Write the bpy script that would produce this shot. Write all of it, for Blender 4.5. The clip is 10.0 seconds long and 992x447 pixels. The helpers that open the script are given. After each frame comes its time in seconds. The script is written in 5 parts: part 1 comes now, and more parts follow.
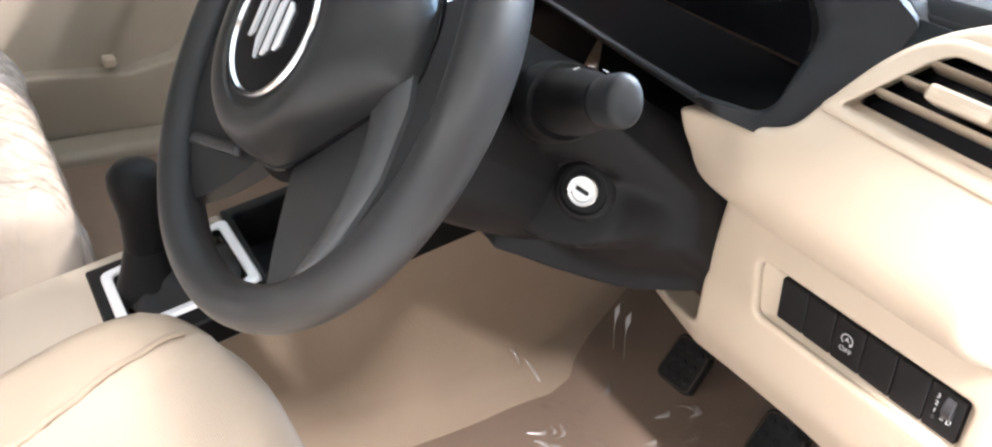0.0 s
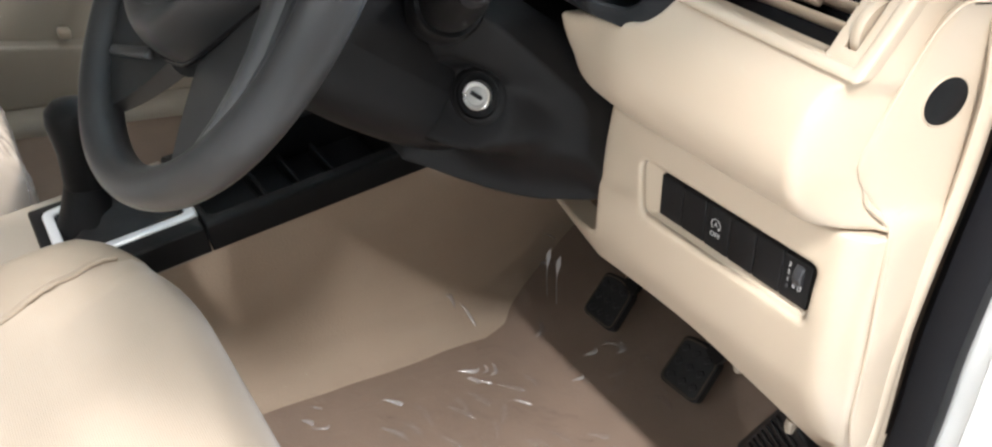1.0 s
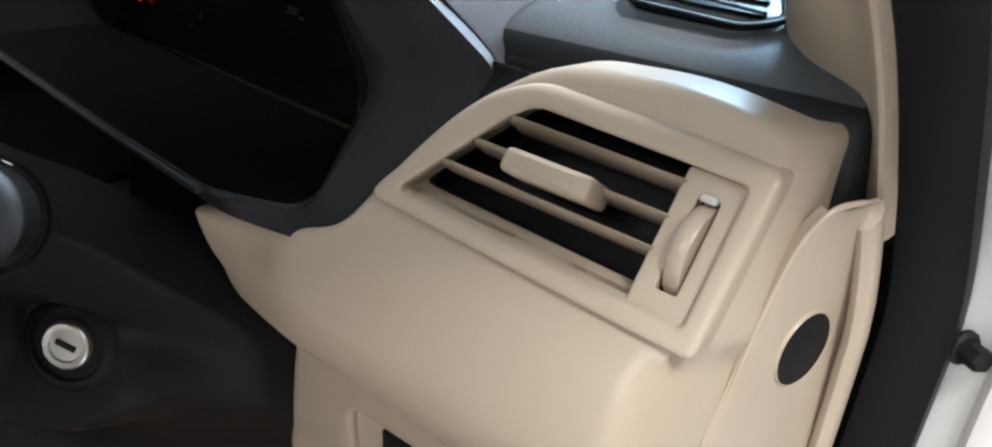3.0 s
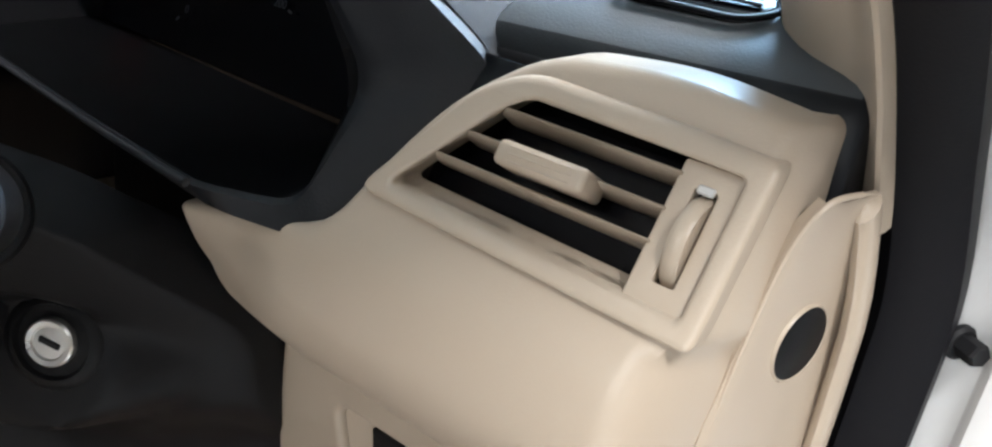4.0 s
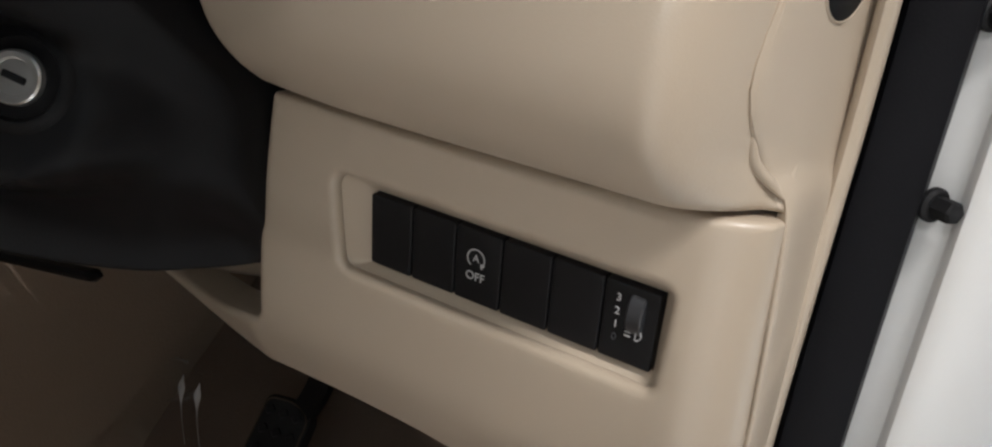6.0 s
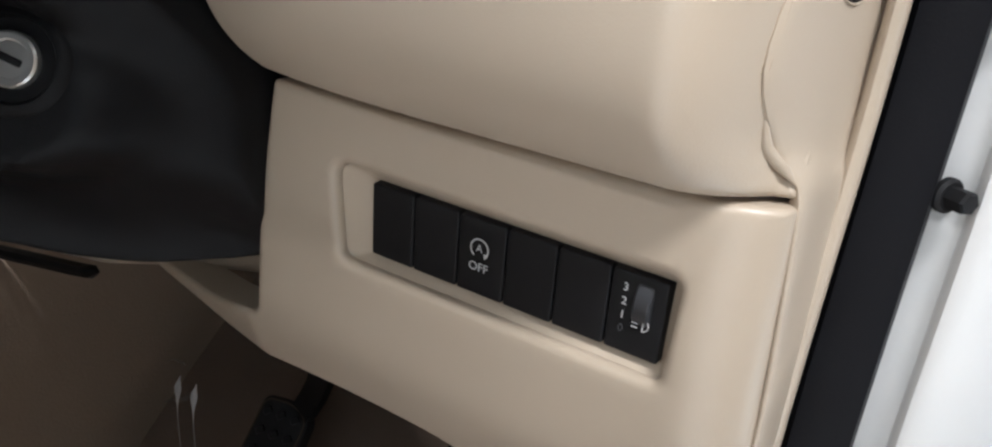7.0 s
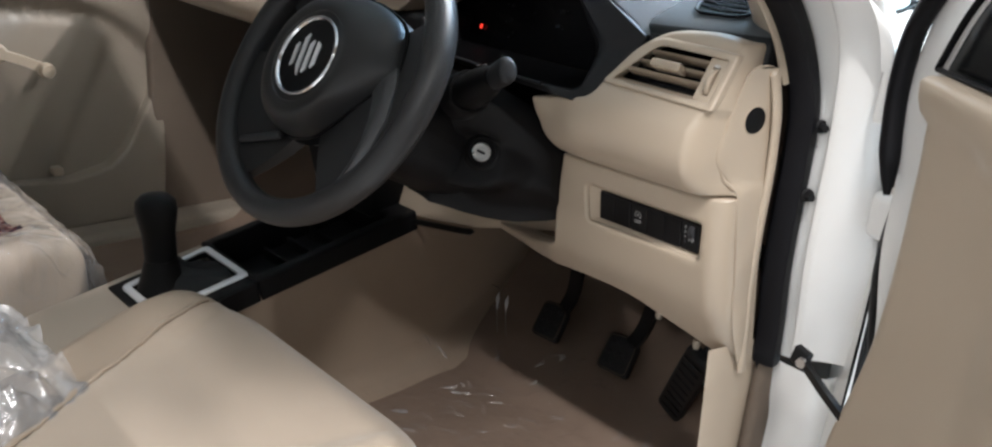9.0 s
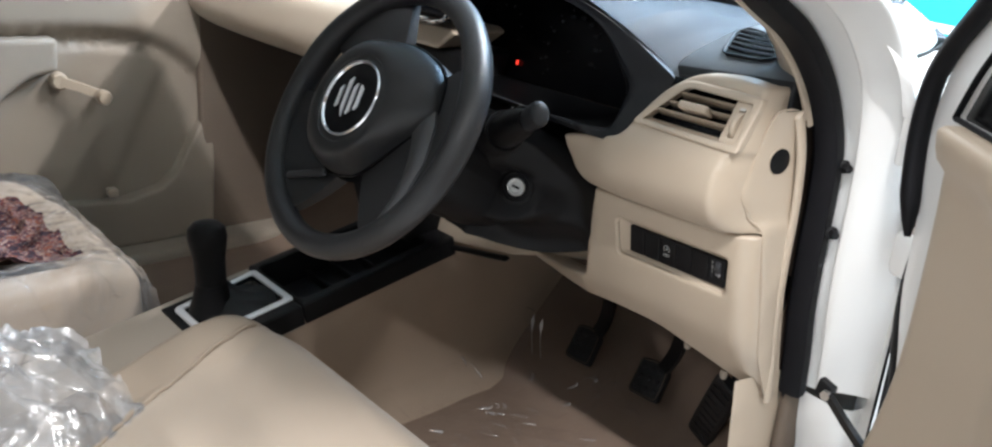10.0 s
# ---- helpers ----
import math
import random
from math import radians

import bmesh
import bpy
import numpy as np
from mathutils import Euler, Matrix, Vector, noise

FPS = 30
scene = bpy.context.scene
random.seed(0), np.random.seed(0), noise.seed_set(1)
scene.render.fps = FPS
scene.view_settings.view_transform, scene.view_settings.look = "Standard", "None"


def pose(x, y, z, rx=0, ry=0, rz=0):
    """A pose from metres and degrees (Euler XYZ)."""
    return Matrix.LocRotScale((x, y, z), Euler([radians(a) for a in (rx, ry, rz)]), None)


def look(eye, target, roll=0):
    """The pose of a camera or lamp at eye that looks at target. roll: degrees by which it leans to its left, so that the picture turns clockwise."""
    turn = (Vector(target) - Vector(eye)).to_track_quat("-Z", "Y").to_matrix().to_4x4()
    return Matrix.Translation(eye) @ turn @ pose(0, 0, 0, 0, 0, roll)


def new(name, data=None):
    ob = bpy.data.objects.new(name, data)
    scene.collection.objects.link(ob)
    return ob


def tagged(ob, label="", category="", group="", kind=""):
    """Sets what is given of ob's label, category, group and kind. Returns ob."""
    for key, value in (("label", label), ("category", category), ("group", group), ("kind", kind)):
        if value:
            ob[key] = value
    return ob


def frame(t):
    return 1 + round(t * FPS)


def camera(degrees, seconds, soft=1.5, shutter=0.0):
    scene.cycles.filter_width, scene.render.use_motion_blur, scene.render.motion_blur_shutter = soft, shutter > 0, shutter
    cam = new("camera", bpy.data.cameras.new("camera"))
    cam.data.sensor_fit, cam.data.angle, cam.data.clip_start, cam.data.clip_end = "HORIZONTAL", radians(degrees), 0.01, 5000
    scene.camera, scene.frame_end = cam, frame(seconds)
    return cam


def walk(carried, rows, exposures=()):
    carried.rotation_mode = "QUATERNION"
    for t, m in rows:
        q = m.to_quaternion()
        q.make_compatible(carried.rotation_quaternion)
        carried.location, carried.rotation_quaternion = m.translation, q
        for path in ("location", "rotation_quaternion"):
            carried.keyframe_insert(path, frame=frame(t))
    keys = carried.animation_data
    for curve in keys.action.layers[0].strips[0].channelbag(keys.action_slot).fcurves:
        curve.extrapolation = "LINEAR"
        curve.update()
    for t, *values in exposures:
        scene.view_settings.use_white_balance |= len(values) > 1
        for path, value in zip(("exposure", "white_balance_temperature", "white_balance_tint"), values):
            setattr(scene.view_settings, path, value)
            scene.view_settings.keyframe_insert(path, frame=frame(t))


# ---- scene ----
cam = camera(58.2, 10.0, 2.2)
PATH = [
    (0, (0.924, -0.412, 1.193), (-0.475, 0.564, 0.15), 6.0),
    (0.5, (1.012, -0.397, 1.17), (-0.391, 0.599, 0.15), 6.0),
    (1, (1.042, -0.398, 1.147), (-0.349, 0.617, 0.129), 6.2),
    (1.5, (1.022, -0.379, 1.197), (-0.316, 0.827, 0.329), 6.7),
    (2, (0.955, -0.298, 1.192), (-0.296, 1.028, 0.368), 6.9),
    (2.5, (0.855, -0.199, 1.138), (-0.255, 1.254, 0.329), 8.2),
    (4, (0.842, -0.193, 1.12), (-0.195, 1.322, 0.327), 9.3),
    (4.5, (0.901, -0.248, 1.12), (-0.145, 1.265, 0.337), 9.1),
    (5, (0.933, -0.294, 1.054), (-0.124, 1.219, 0.282), 9.1),
    (5.5, (0.849, -0.244, 0.986), (-0.077, 1.393, 0.306), 9.2),
    (7, (0.839, -0.23, 0.943), (-0.09, 1.426, 0.314), 9.9),
    (7.5, (0.931, -0.324, 1.017), (-0.052, 1.283, 0.344), 8.6),
    (8, (1.116, -0.545, 1.153), (-0.03, 0.963, 0.512), 6.7),
    (8.5, (1.238, -0.74, 1.177), (0.001, 0.698, 0.544), 5.9),
    (9, (1.295, -0.812, 1.183), (-0.026, 0.519, 0.488), 4.9),
    (9.5, (1.314, -0.833, 1.2), (-0.04, 0.463, 0.502), 4.6),
    (10, (1.324, -0.833, 1.234), (-0.062, 0.435, 0.548), 4.3),
]
walk(cam, [(t, look(eye, target, roll)) for t, eye, target, roll in PATH],
     [(0, 1.92, 6850, 16), (0.5, 1.82, 7000, 14), (1, 1.40, 6700, 11), (1.5, 1.35, 6400, 12), (2.0, 0.9, 6400, 12), (2.5, 0.36, 6750, 12), (4.0, 0.5, 6600, 12), (4.5, 0.4, 6400, 12), (5.0, -0.05, 6800, 13), (5.5, -0.28, 6950, 13), (7, 0.35, 6400, 12), (7.5, 0.1, 6400, 14), (8.0, 0.4, 6400, 12), (8.5, 0.5, 6700, 14), (9, 0.14, 6750, 13), (10, 0.4, 6600, 12)])

# ---- light ----
world = bpy.data.worlds.new("showroom_air")
world.use_nodes = True
scene.world = world
bg = world.node_tree.nodes["Background"]
bg.inputs[0].default_value = (0.80, 0.90, 1.0, 1)
bg.inputs[1].default_value = 0.13


def ceiling_lamp(x, y, z, sx, sy, watts, tint=(0.97, 0.985, 1.0)):
    """A flat showroom ceiling lamp that shines down."""
    lamp = bpy.data.lights.new("ceiling_lamp", "AREA")
    lamp.shape, lamp.size, lamp.size_y, lamp.energy, lamp.color = "RECTANGLE", sx, sy, watts, tint
    ob = new("ceiling_lamp", lamp)
    ob.matrix_world = pose(x, y, z)
    return ob


ceiling_lamp(2.2, -1.1, 3.35, 1.2, 0.10, 132)
ceiling_lamp(3.3, -0.6, 3.35, 1.2, 0.10, 15)
ceiling_lamp(0.95, -4.2, 3.35, 1.2, 0.12, 85)
# added lamp, tinted for the blue cast that comes through the windscreen
ceiling_lamp(0.2, 3.4, 3.35, 2.4, 0.8, 280, (0.40, 0.68, 1.0))
ceiling_lamp(3.8, 1.4, 3.35, 1.2, 0.12, 66)
ceiling_lamp(0.9, 1.9, 3.35, 1.2, 0.12, 150)

# ---- materials ----


def material(name, base, rough=0.5, metal=0.0, grain=400.0, bump=0.1, vary=0.06, patch=9.0, spec=0.5, dark=None):
    """Principled surface with fine grain relief and slow patches of tone and gloss."""
    m = bpy.data.materials.new(name)
    m.use_nodes = True
    nt = m.node_tree
    p = nt.nodes["Principled BSDF"]
    p.inputs["Metallic"].default_value = metal
    p.inputs["Specular IOR Level"].default_value = spec
    co = nt.nodes.new("ShaderNodeTexCoord")
    slow = nt.nodes.new("ShaderNodeTexNoise")
    slow.inputs["Scale"].default_value, slow.inputs["Detail"].default_value = patch, 4
    fine = nt.nodes.new("ShaderNodeTexNoise")
    fine.inputs["Scale"].default_value, fine.inputs["Detail"].default_value = grain, 2
    nt.links.new(co.outputs["Object"], slow.inputs["Vector"])
    nt.links.new(co.outputs["Object"], fine.inputs["Vector"])
    mix = nt.nodes.new("ShaderNodeMix")
    mix.data_type = "RGBA"
    low = dark or tuple(c * (1 - vary) for c in base)
    high = tuple(min(1, c * (1 + vary)) for c in base)
    mix.inputs[6].default_value, mix.inputs[7].default_value = (*low, 1), (*high, 1)
    both = nt.nodes.new("ShaderNodeMath")
    both.operation = "MULTIPLY_ADD"
    both.inputs[1].default_value = 0.35
    nt.links.new(fine.outputs["Fac"], both.inputs[0])
    half = nt.nodes.new("ShaderNodeMath")
    half.operation = "MULTIPLY"
    half.inputs[1].default_value = 0.65
    nt.links.new(slow.outputs["Fac"], half.inputs[0])
    nt.links.new(half.outputs[0], both.inputs[2])
    nt.links.new(both.outputs[0], mix.inputs[0])
    nt.links.new(mix.outputs[2], p.inputs["Base Color"])
    ro = nt.nodes.new("ShaderNodeMapRange")
    ro.inputs[3].default_value, ro.inputs[4].default_value = max(0.02, rough - 0.07), min(1, rough + 0.07)
    nt.links.new(slow.outputs["Fac"], ro.inputs[0])
    nt.links.new(ro.outputs[0], p.inputs["Roughness"])
    if bump:
        bp = nt.nodes.new("ShaderNodeBump")
        bp.inputs["Strength"].default_value, bp.inputs["Distance"].default_value = bump, 0.001
        nt.links.new(fine.outputs["Fac"], bp.inputs["Height"])
        nt.links.new(bp.outputs[0], p.inputs["Normal"])
    return m


def film_material(name, haze, wrinkle, ior=1.3, relief=0.008, gloss=0.15):
    """Thin clear wrapping film: lets light through, shines at the creases."""
    m = bpy.data.materials.new(name)
    m.use_nodes = True
    nt = m.node_tree
    nt.nodes.remove(nt.nodes["Principled BSDF"])
    out = nt.nodes["Material Output"]
    clear = nt.nodes.new("ShaderNodeBsdfTransparent")
    clear.inputs[0].default_value = (0.99, 0.99, 0.99, 1)
    shine = nt.nodes.new("ShaderNodeBsdfGlossy")
    shine.inputs["Roughness"].default_value = gloss
    milk = nt.nodes.new("ShaderNodeBsdfDiffuse")
    milk.inputs[0].default_value = (0.85, 0.86, 0.88, 1)
    fres = nt.nodes.new("ShaderNodeFresnel")
    fres.inputs[0].default_value = ior
    co = nt.nodes.new("ShaderNodeTexCoord")
    tex = nt.nodes.new("ShaderNodeTexNoise")
    tex.inputs["Scale"].default_value, tex.inputs["Detail"].default_value = wrinkle, 5
    tex.inputs["Distortion"].default_value = 1.2
    bp = nt.nodes.new("ShaderNodeBump")
    bp.inputs["Strength"].default_value, bp.inputs["Distance"].default_value = 0.8, relief
    nt.links.new(co.outputs["Object"], tex.inputs["Vector"])
    nt.links.new(tex.outputs["Fac"], bp.inputs["Height"])
    nt.links.new(bp.outputs[0], shine.inputs["Normal"])
    nt.links.new(bp.outputs[0], fres.inputs["Normal"])
    a, b = nt.nodes.new("ShaderNodeMixShader"), nt.nodes.new("ShaderNodeMixShader")
    a.inputs[0].default_value = haze
    nt.links.new(clear.outputs[0], a.inputs[1])
    nt.links.new(milk.outputs[0], a.inputs[2])
    nt.links.new(fres.outputs[0], b.inputs[0])
    nt.links.new(a.outputs[0], b.inputs[1])
    nt.links.new(shine.outputs[0], b.inputs[2])
    nt.links.new(b.outputs[0], out.inputs["Surface"])
    return m


def woven_material(name, base):
    """Ribbed seat cloth: fine cross ribs and soft mottling."""
    m = material(name, base, 0.9, 0, 900, 0.25, 0.08, 14, 0.2)
    nt = m.node_tree
    p = nt.nodes["Principled BSDF"]
    co = nt.nodes.new("ShaderNodeTexCoord")
    rib = nt.nodes.new("ShaderNodeTexWave")
    rib.bands_direction = "Y"
    rib.inputs["Scale"].default_value, rib.inputs["Distortion"].default_value = 150, 2.2
    rib.inputs["Detail"].default_value, rib.inputs["Detail Scale"].default_value = 2, 3
    bp = nt.nodes.new("ShaderNodeBump")
    bp.inputs["Strength"].default_value, bp.inputs["Distance"].default_value = 0.22, 0.001
    nt.links.new(co.outputs["Object"], rib.inputs["Vector"])
    nt.links.new(rib.outputs["Fac"], bp.inputs["Height"])
    old = p.inputs["Normal"].links[0].from_socket
    nt.links.new(old, bp.inputs["Normal"])
    nt.links.new(bp.outputs[0], p.inputs["Normal"])
    p.inputs["Sheen Weight"].default_value = 0.25
    return m


def print_material(name):
    """Printed scarf cloth: red, brown, cream and dark blotches."""
    m = material(name, (0.3, 0.1, 0.08), 0.8, 0, 500, 0.2, 0.1, 20, 0.2)
    nt = m.node_tree
    p = nt.nodes["Principled BSDF"]
    co = nt.nodes.new("ShaderNodeTexCoord")
    cells = nt.nodes.new("ShaderNodeTexVoronoi")
    cells.inputs["Scale"].default_value = 26
    bend = nt.nodes.new("ShaderNodeTexNoise")
    bend.inputs["Scale"].default_value = 19
    bend.inputs["Detail"].default_value = 3
    ramp = nt.nodes.new("ShaderNodeValToRGB")
    tones = [(0.0, (0.02, 0.012, 0.02)), (0.44, (0.03, 0.02, 0.03)), (0.50, (0.12, 0.018, 0.014)), (0.545, (0.05, 0.018, 0.016)), (0.60, (0.42, 0.30, 0.24)), (0.63, (0.03, 0.03, 0.06)), (0.74, (0.16, 0.05, 0.03))]
    for i, (at, tone) in enumerate(tones):
        e = ramp.color_ramp.elements[i] if i < 2 else ramp.color_ramp.elements.new(at)
        e.position, e.color = at, (*tone, 1)
    add = nt.nodes.new("ShaderNodeVectorMath")
    add.operation = "MULTIPLY_ADD"
    add.inputs[1].default_value = (0.02, 0.02, 0.02)
    nt.links.new(bend.outputs["Color"], add.inputs[0])
    nt.links.new(co.outputs["Object"], add.inputs[2])
    nt.links.new(add.outputs[0], cells.inputs["Vector"])
    mixer = nt.nodes.new("ShaderNodeMath")
    mixer.operation = "MULTIPLY_ADD"
    mixer.inputs[1].default_value, mixer.inputs[2].default_value = 0.5, 0.0
    wide = nt.nodes.new("ShaderNodeMapRange")
    wide.inputs[1].default_value, wide.inputs[2].default_value, wide.inputs[3].default_value, wide.inputs[4].default_value = 0.33, 0.67, 0.08, 0.52
    nt.links.new(bend.outputs["Fac"], wide.inputs[0])
    nt.links.new(cells.outputs["Distance"], mixer.inputs[0])
    nt.links.new(wide.outputs[0], mixer.inputs[2])
    nt.links.new(mixer.outputs[0], ramp.inputs[0])
    nt.links.new(ramp.outputs[0], p.inputs["Base Color"])
    return m


def glowing(name, tint, power):
    m = bpy.data.materials.new(name)
    m.use_nodes = True
    p = m.node_tree.nodes["Principled BSDF"]
    p.inputs["Base Color"].default_value = (*tint, 1)
    p.inputs["Emission Color"].default_value, p.inputs["Emission Strength"].default_value = (*tint, 1), power
    return m


BEIGE = material("beige_plastic", (0.435, 0.357, 0.275), 0.34, 0, 900, 0.08, 0.035, 6)
# darker copy of the beige; the passenger side's shade is put into it
BEIGE_SHADED = material("shaded_beige_trim", (0.275, 0.232, 0.187), 0.6, 0, 700, 0.12, 0.05, 7)
BLACK = material("black_plastic", (0.0058, 0.0059, 0.0066), 0.46, 0, 900, 0.14, 0.12, 8, 0.13)
SOFT_BLACK = material("soft_black_rim", (0.0155, 0.0158, 0.0170), 0.42, 0, 1100, 0.12, 0.1, 8, 0.36)
GREY_PLASTIC = material("dark_grey_plastic", (0.022, 0.023, 0.026), 0.40, 0, 900, 0.1, 0.1, 8)
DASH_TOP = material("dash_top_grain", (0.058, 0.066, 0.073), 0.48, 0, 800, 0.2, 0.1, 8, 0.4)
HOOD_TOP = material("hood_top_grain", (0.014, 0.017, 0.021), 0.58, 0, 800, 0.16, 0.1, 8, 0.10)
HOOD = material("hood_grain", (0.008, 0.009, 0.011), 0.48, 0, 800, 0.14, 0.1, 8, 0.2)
SATIN_BLACK = material("satin_black", (0.020, 0.021, 0.024), 0.33, 0, 900, 0.06, 0.08, 9, 0.4)
KNOB_BLACK = material("knob_black", (0.011, 0.012, 0.014), 0.55, 0, 900, 0.08, 0.08, 9, 0.25)
BAND_LIGHT = material("band_light_grey", (0.048, 0.050, 0.053), 0.34, 0.1, 900, 0.05, 0.06, 9)
GLOSS_BLACK = material("gloss_black", (0.004, 0.004, 0.005), 0.22, 0, 600, 0.0, 0.1, 8, 0.16)
WELL = material("cluster_black", (0.0022, 0.0023, 0.0026), 0.5, 0, 600, 0.04, 0.1, 8, 0.06)
SWITCH = material("switch_black", (0.005, 0.005, 0.006), 0.5, 0, 900, 0.08, 0.12, 8, 0.25)
CHROME = material("chrome", (0.80, 0.80, 0.82), 0.14, 1.0, 300, 0.0, 0.05, 9)
SILVER = material("silver_paint", (0.72, 0.73, 0.75), 0.30, 0.35, 900, 0.03, 0.05, 9)
THUMB_GREY = material("pale_grey_plastic", (0.50, 0.49, 0.47), 0.45, 0, 600, 0.03, 0.05, 9)
STEEL = material("lock_steel", (0.72, 0.71, 0.69), 0.3, 0.9, 300, 0.05, 0.08, 40)
RUBBER = material("rubber", (0.009, 0.009, 0.010), 0.6, 0, 500, 0.2, 0.15, 12, 0.25)
WORN_RUBBER = material("worn_rubber", (0.055, 0.040, 0.024), 0.6, 0, 500, 0.2, 0.2, 20, 0.3)
SEAL = material("seal_rubber", (0.006, 0.006, 0.0075), 0.5, 0, 600, 0.15, 0.2, 14, 0.12)
PAINT = material("white_car_paint", (0.80, 0.80, 0.79), 0.25, 0, 500, 0.0, 0.02, 5)
PAINT_IN = material("white_body_primer", (0.70, 0.70, 0.69), 0.42, 0, 300, 0.06, 0.05, 9)
CLOTH = woven_material("beige_seat_cloth", (0.318, 0.262, 0.207))
# plain bolster cover; its darker tone also carries shade left of the seam
BOLSTER = material("beige_seat_bolster", (0.265, 0.213, 0.163), 0.7, 0, 900, 0.12, 0.05, 9, 0.3)
CLOTH_SIDE = material("beige_seat_side_cloth", (0.35, 0.286, 0.224), 0.85, 0, 900, 0.2, 0.06, 9, 0.2)
# one carpet in two tones; the light on floor and tunnel is put in
CARPET = material("brown_shaded_carpet", (0.205, 0.148, 0.114), 0.95, 0, 350, 0.6, 0.22, 10, 0.1)
SIDE_CARPET = material("beige_lit_tunnel_carpet", (0.315, 0.241, 0.183), 0.92, 0, 350, 0.5, 0.14, 10, 0.1)
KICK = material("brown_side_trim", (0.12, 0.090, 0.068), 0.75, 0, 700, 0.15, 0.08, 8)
PRINT = print_material("printed_scarf")
FILM = film_material("clear_film", 0.004, 34, 1.13, 0.020, 0.07)
FILM_SEAT = film_material("seat_cover_film", 0.09, 16, 1.5, 0.030, 0.10)
FILM_FOLD = film_material("folded_film", 0.03, 60, 1.5, 0.002, 0.15)
FILM_GLINT = film_material("glint_film", 0.16, 90, 2.4, 0.003, 0.22)
WHITE_GLINT = film_material("white_glint_film", 0.55, 90, 1.8, 0.003, 0.22)
FILM_MILKY = film_material("milky_film", 0.20, 18, 1.8, 0.008, 0.13)
BOOT = material("boot_leatherette", (0.008, 0.008, 0.009), 0.55, 0, 300, 0.3, 0.15, 25, 0.25)
WHITE_INK = material("white_ink", (0.78, 0.78, 0.78), 0.6, 0, 300, 0.0, 0.03, 9)
GREY_INK = material("grey_ink", (0.42, 0.42, 0.42), 0.6, 0, 300, 0.0, 0.03, 9)
DIM_INK = material("dim_ink", (0.035, 0.038, 0.042), 0.6, 0, 300, 0.0, 0.03, 9)
RED_LAMP = glowing("red_warning_lamp", (1.0, 0.05, 0.03), 1.3)
TILE = material("showroom_tile", (0.66, 0.66, 0.65), 0.18, 0, 200, 0.02, 0.05, 1.5)
WALL = material("showroom_wall", (0.75, 0.75, 0.74), 0.8, 0, 200, 0.05, 0.04, 1)
TURQUOISE = material("turquoise_wall", (0.03, 0.55, 0.55), 0.6, 0, 200, 0.05, 0.04, 1)
PANE = bpy.data.materials.new("window_glass")
PANE.use_nodes = True
_p = PANE.node_tree.nodes["Principled BSDF"]
_p.inputs["Base Color"].default_value, _p.inputs["Roughness"].default_value = (0.92, 0.97, 0.95, 1), 0.02
_p.inputs["Transmission Weight"].default_value, _p.inputs["IOR"].default_value = 1.0, 1.05

# ---- mesh tools ----


def part(name, bm, mat, parent=None, label="", sharp=38, smooth=True):
    """Link a bmesh as one mesh object, under a thing or a part."""
    bm.normal_update()
    for fc in bm.faces:
        fc.smooth = smooth
    for e in bm.edges:
        if len(e.link_faces) == 2 and e.calc_face_angle(0) > radians(sharp):
            e.smooth = False
    me = bpy.data.meshes.new(name)
    bm.to_mesh(me)
    bm.free()
    me.materials.append(mat)
    ob = new(name, me)
    if parent:
        ob.parent = parent
    if label:
        ob["label"] = label
    return ob


def thing(name, label, category, kind="", at=(0, 0, 0), group=""):
    return tagged(new(name), label, category, group, kind)


def spline(pts, n=8, closed=False):
    """Points on a smooth curve through pts."""
    pts = [np.array(p, float) for p in pts]
    k, out = len(pts), []
    for i in range(k if closed else k - 1):
        if closed:
            a, b, c, d = (pts[(i + j) % k] for j in (-1, 0, 1, 2))
        else:
            b, c = pts[i], pts[i + 1]
            a = pts[i - 1] if i else 2 * b - c
            d = pts[i + 2] if i + 2 < k else 2 * c - b
        for s in range(n):
            t = s / n
            out.append(0.5 * (2 * b + (c - a) * t + (2 * a - 5 * b + 4 * c - d) * t * t + (3 * b - a - 3 * c + d) * t ** 3))
    if not closed:
        out.append(pts[-1])
    return out


def rounded(pts, r, n=5):
    """A closed polygon with its corners rounded; r is one radius or one for each corner."""
    pts = [np.array(p, float) for p in pts]
    out = []
    for i, p in enumerate(pts):
        a, b = pts[i - 1] - p, pts[(i + 1) % len(pts)] - p
        ri = r[i] if isinstance(r, (list, tuple)) else r
        la, lb = np.linalg.norm(a), np.linalg.norm(b)
        cut = min(ri, la * 0.45, lb * 0.45)
        a, b = p + a / la * cut, p + b / lb * cut
        if ri <= 0:
            out.append(p)
            continue
        for s in range(n + 1):
            t = s / n
            out.append((1 - t) ** 2 * a + 2 * t * (1 - t) * p + t * t * b)
    return out


def dense(loop, step):
    out = []
    for i, p in enumerate(loop):
        q = loop[(i + 1) % len(loop)]
        k = max(1, int(math.ceil(np.linalg.norm(q - p) / step)))
        out += [p + (q - p) * s / k for s in range(k)]
    return np.array(out)


def gap_to(pts, loop):
    """Distance from each point to a closed loop."""
    a, b = loop, np.roll(loop, -1, 0)
    d = b - a
    t = np.clip(((pts[:, None] - a) * d).sum(2) / np.maximum((d * d).sum(1), 1e-12), 0, 1)
    return np.linalg.norm(pts[:, None] - a - t[..., None] * d, axis=2).min(1)


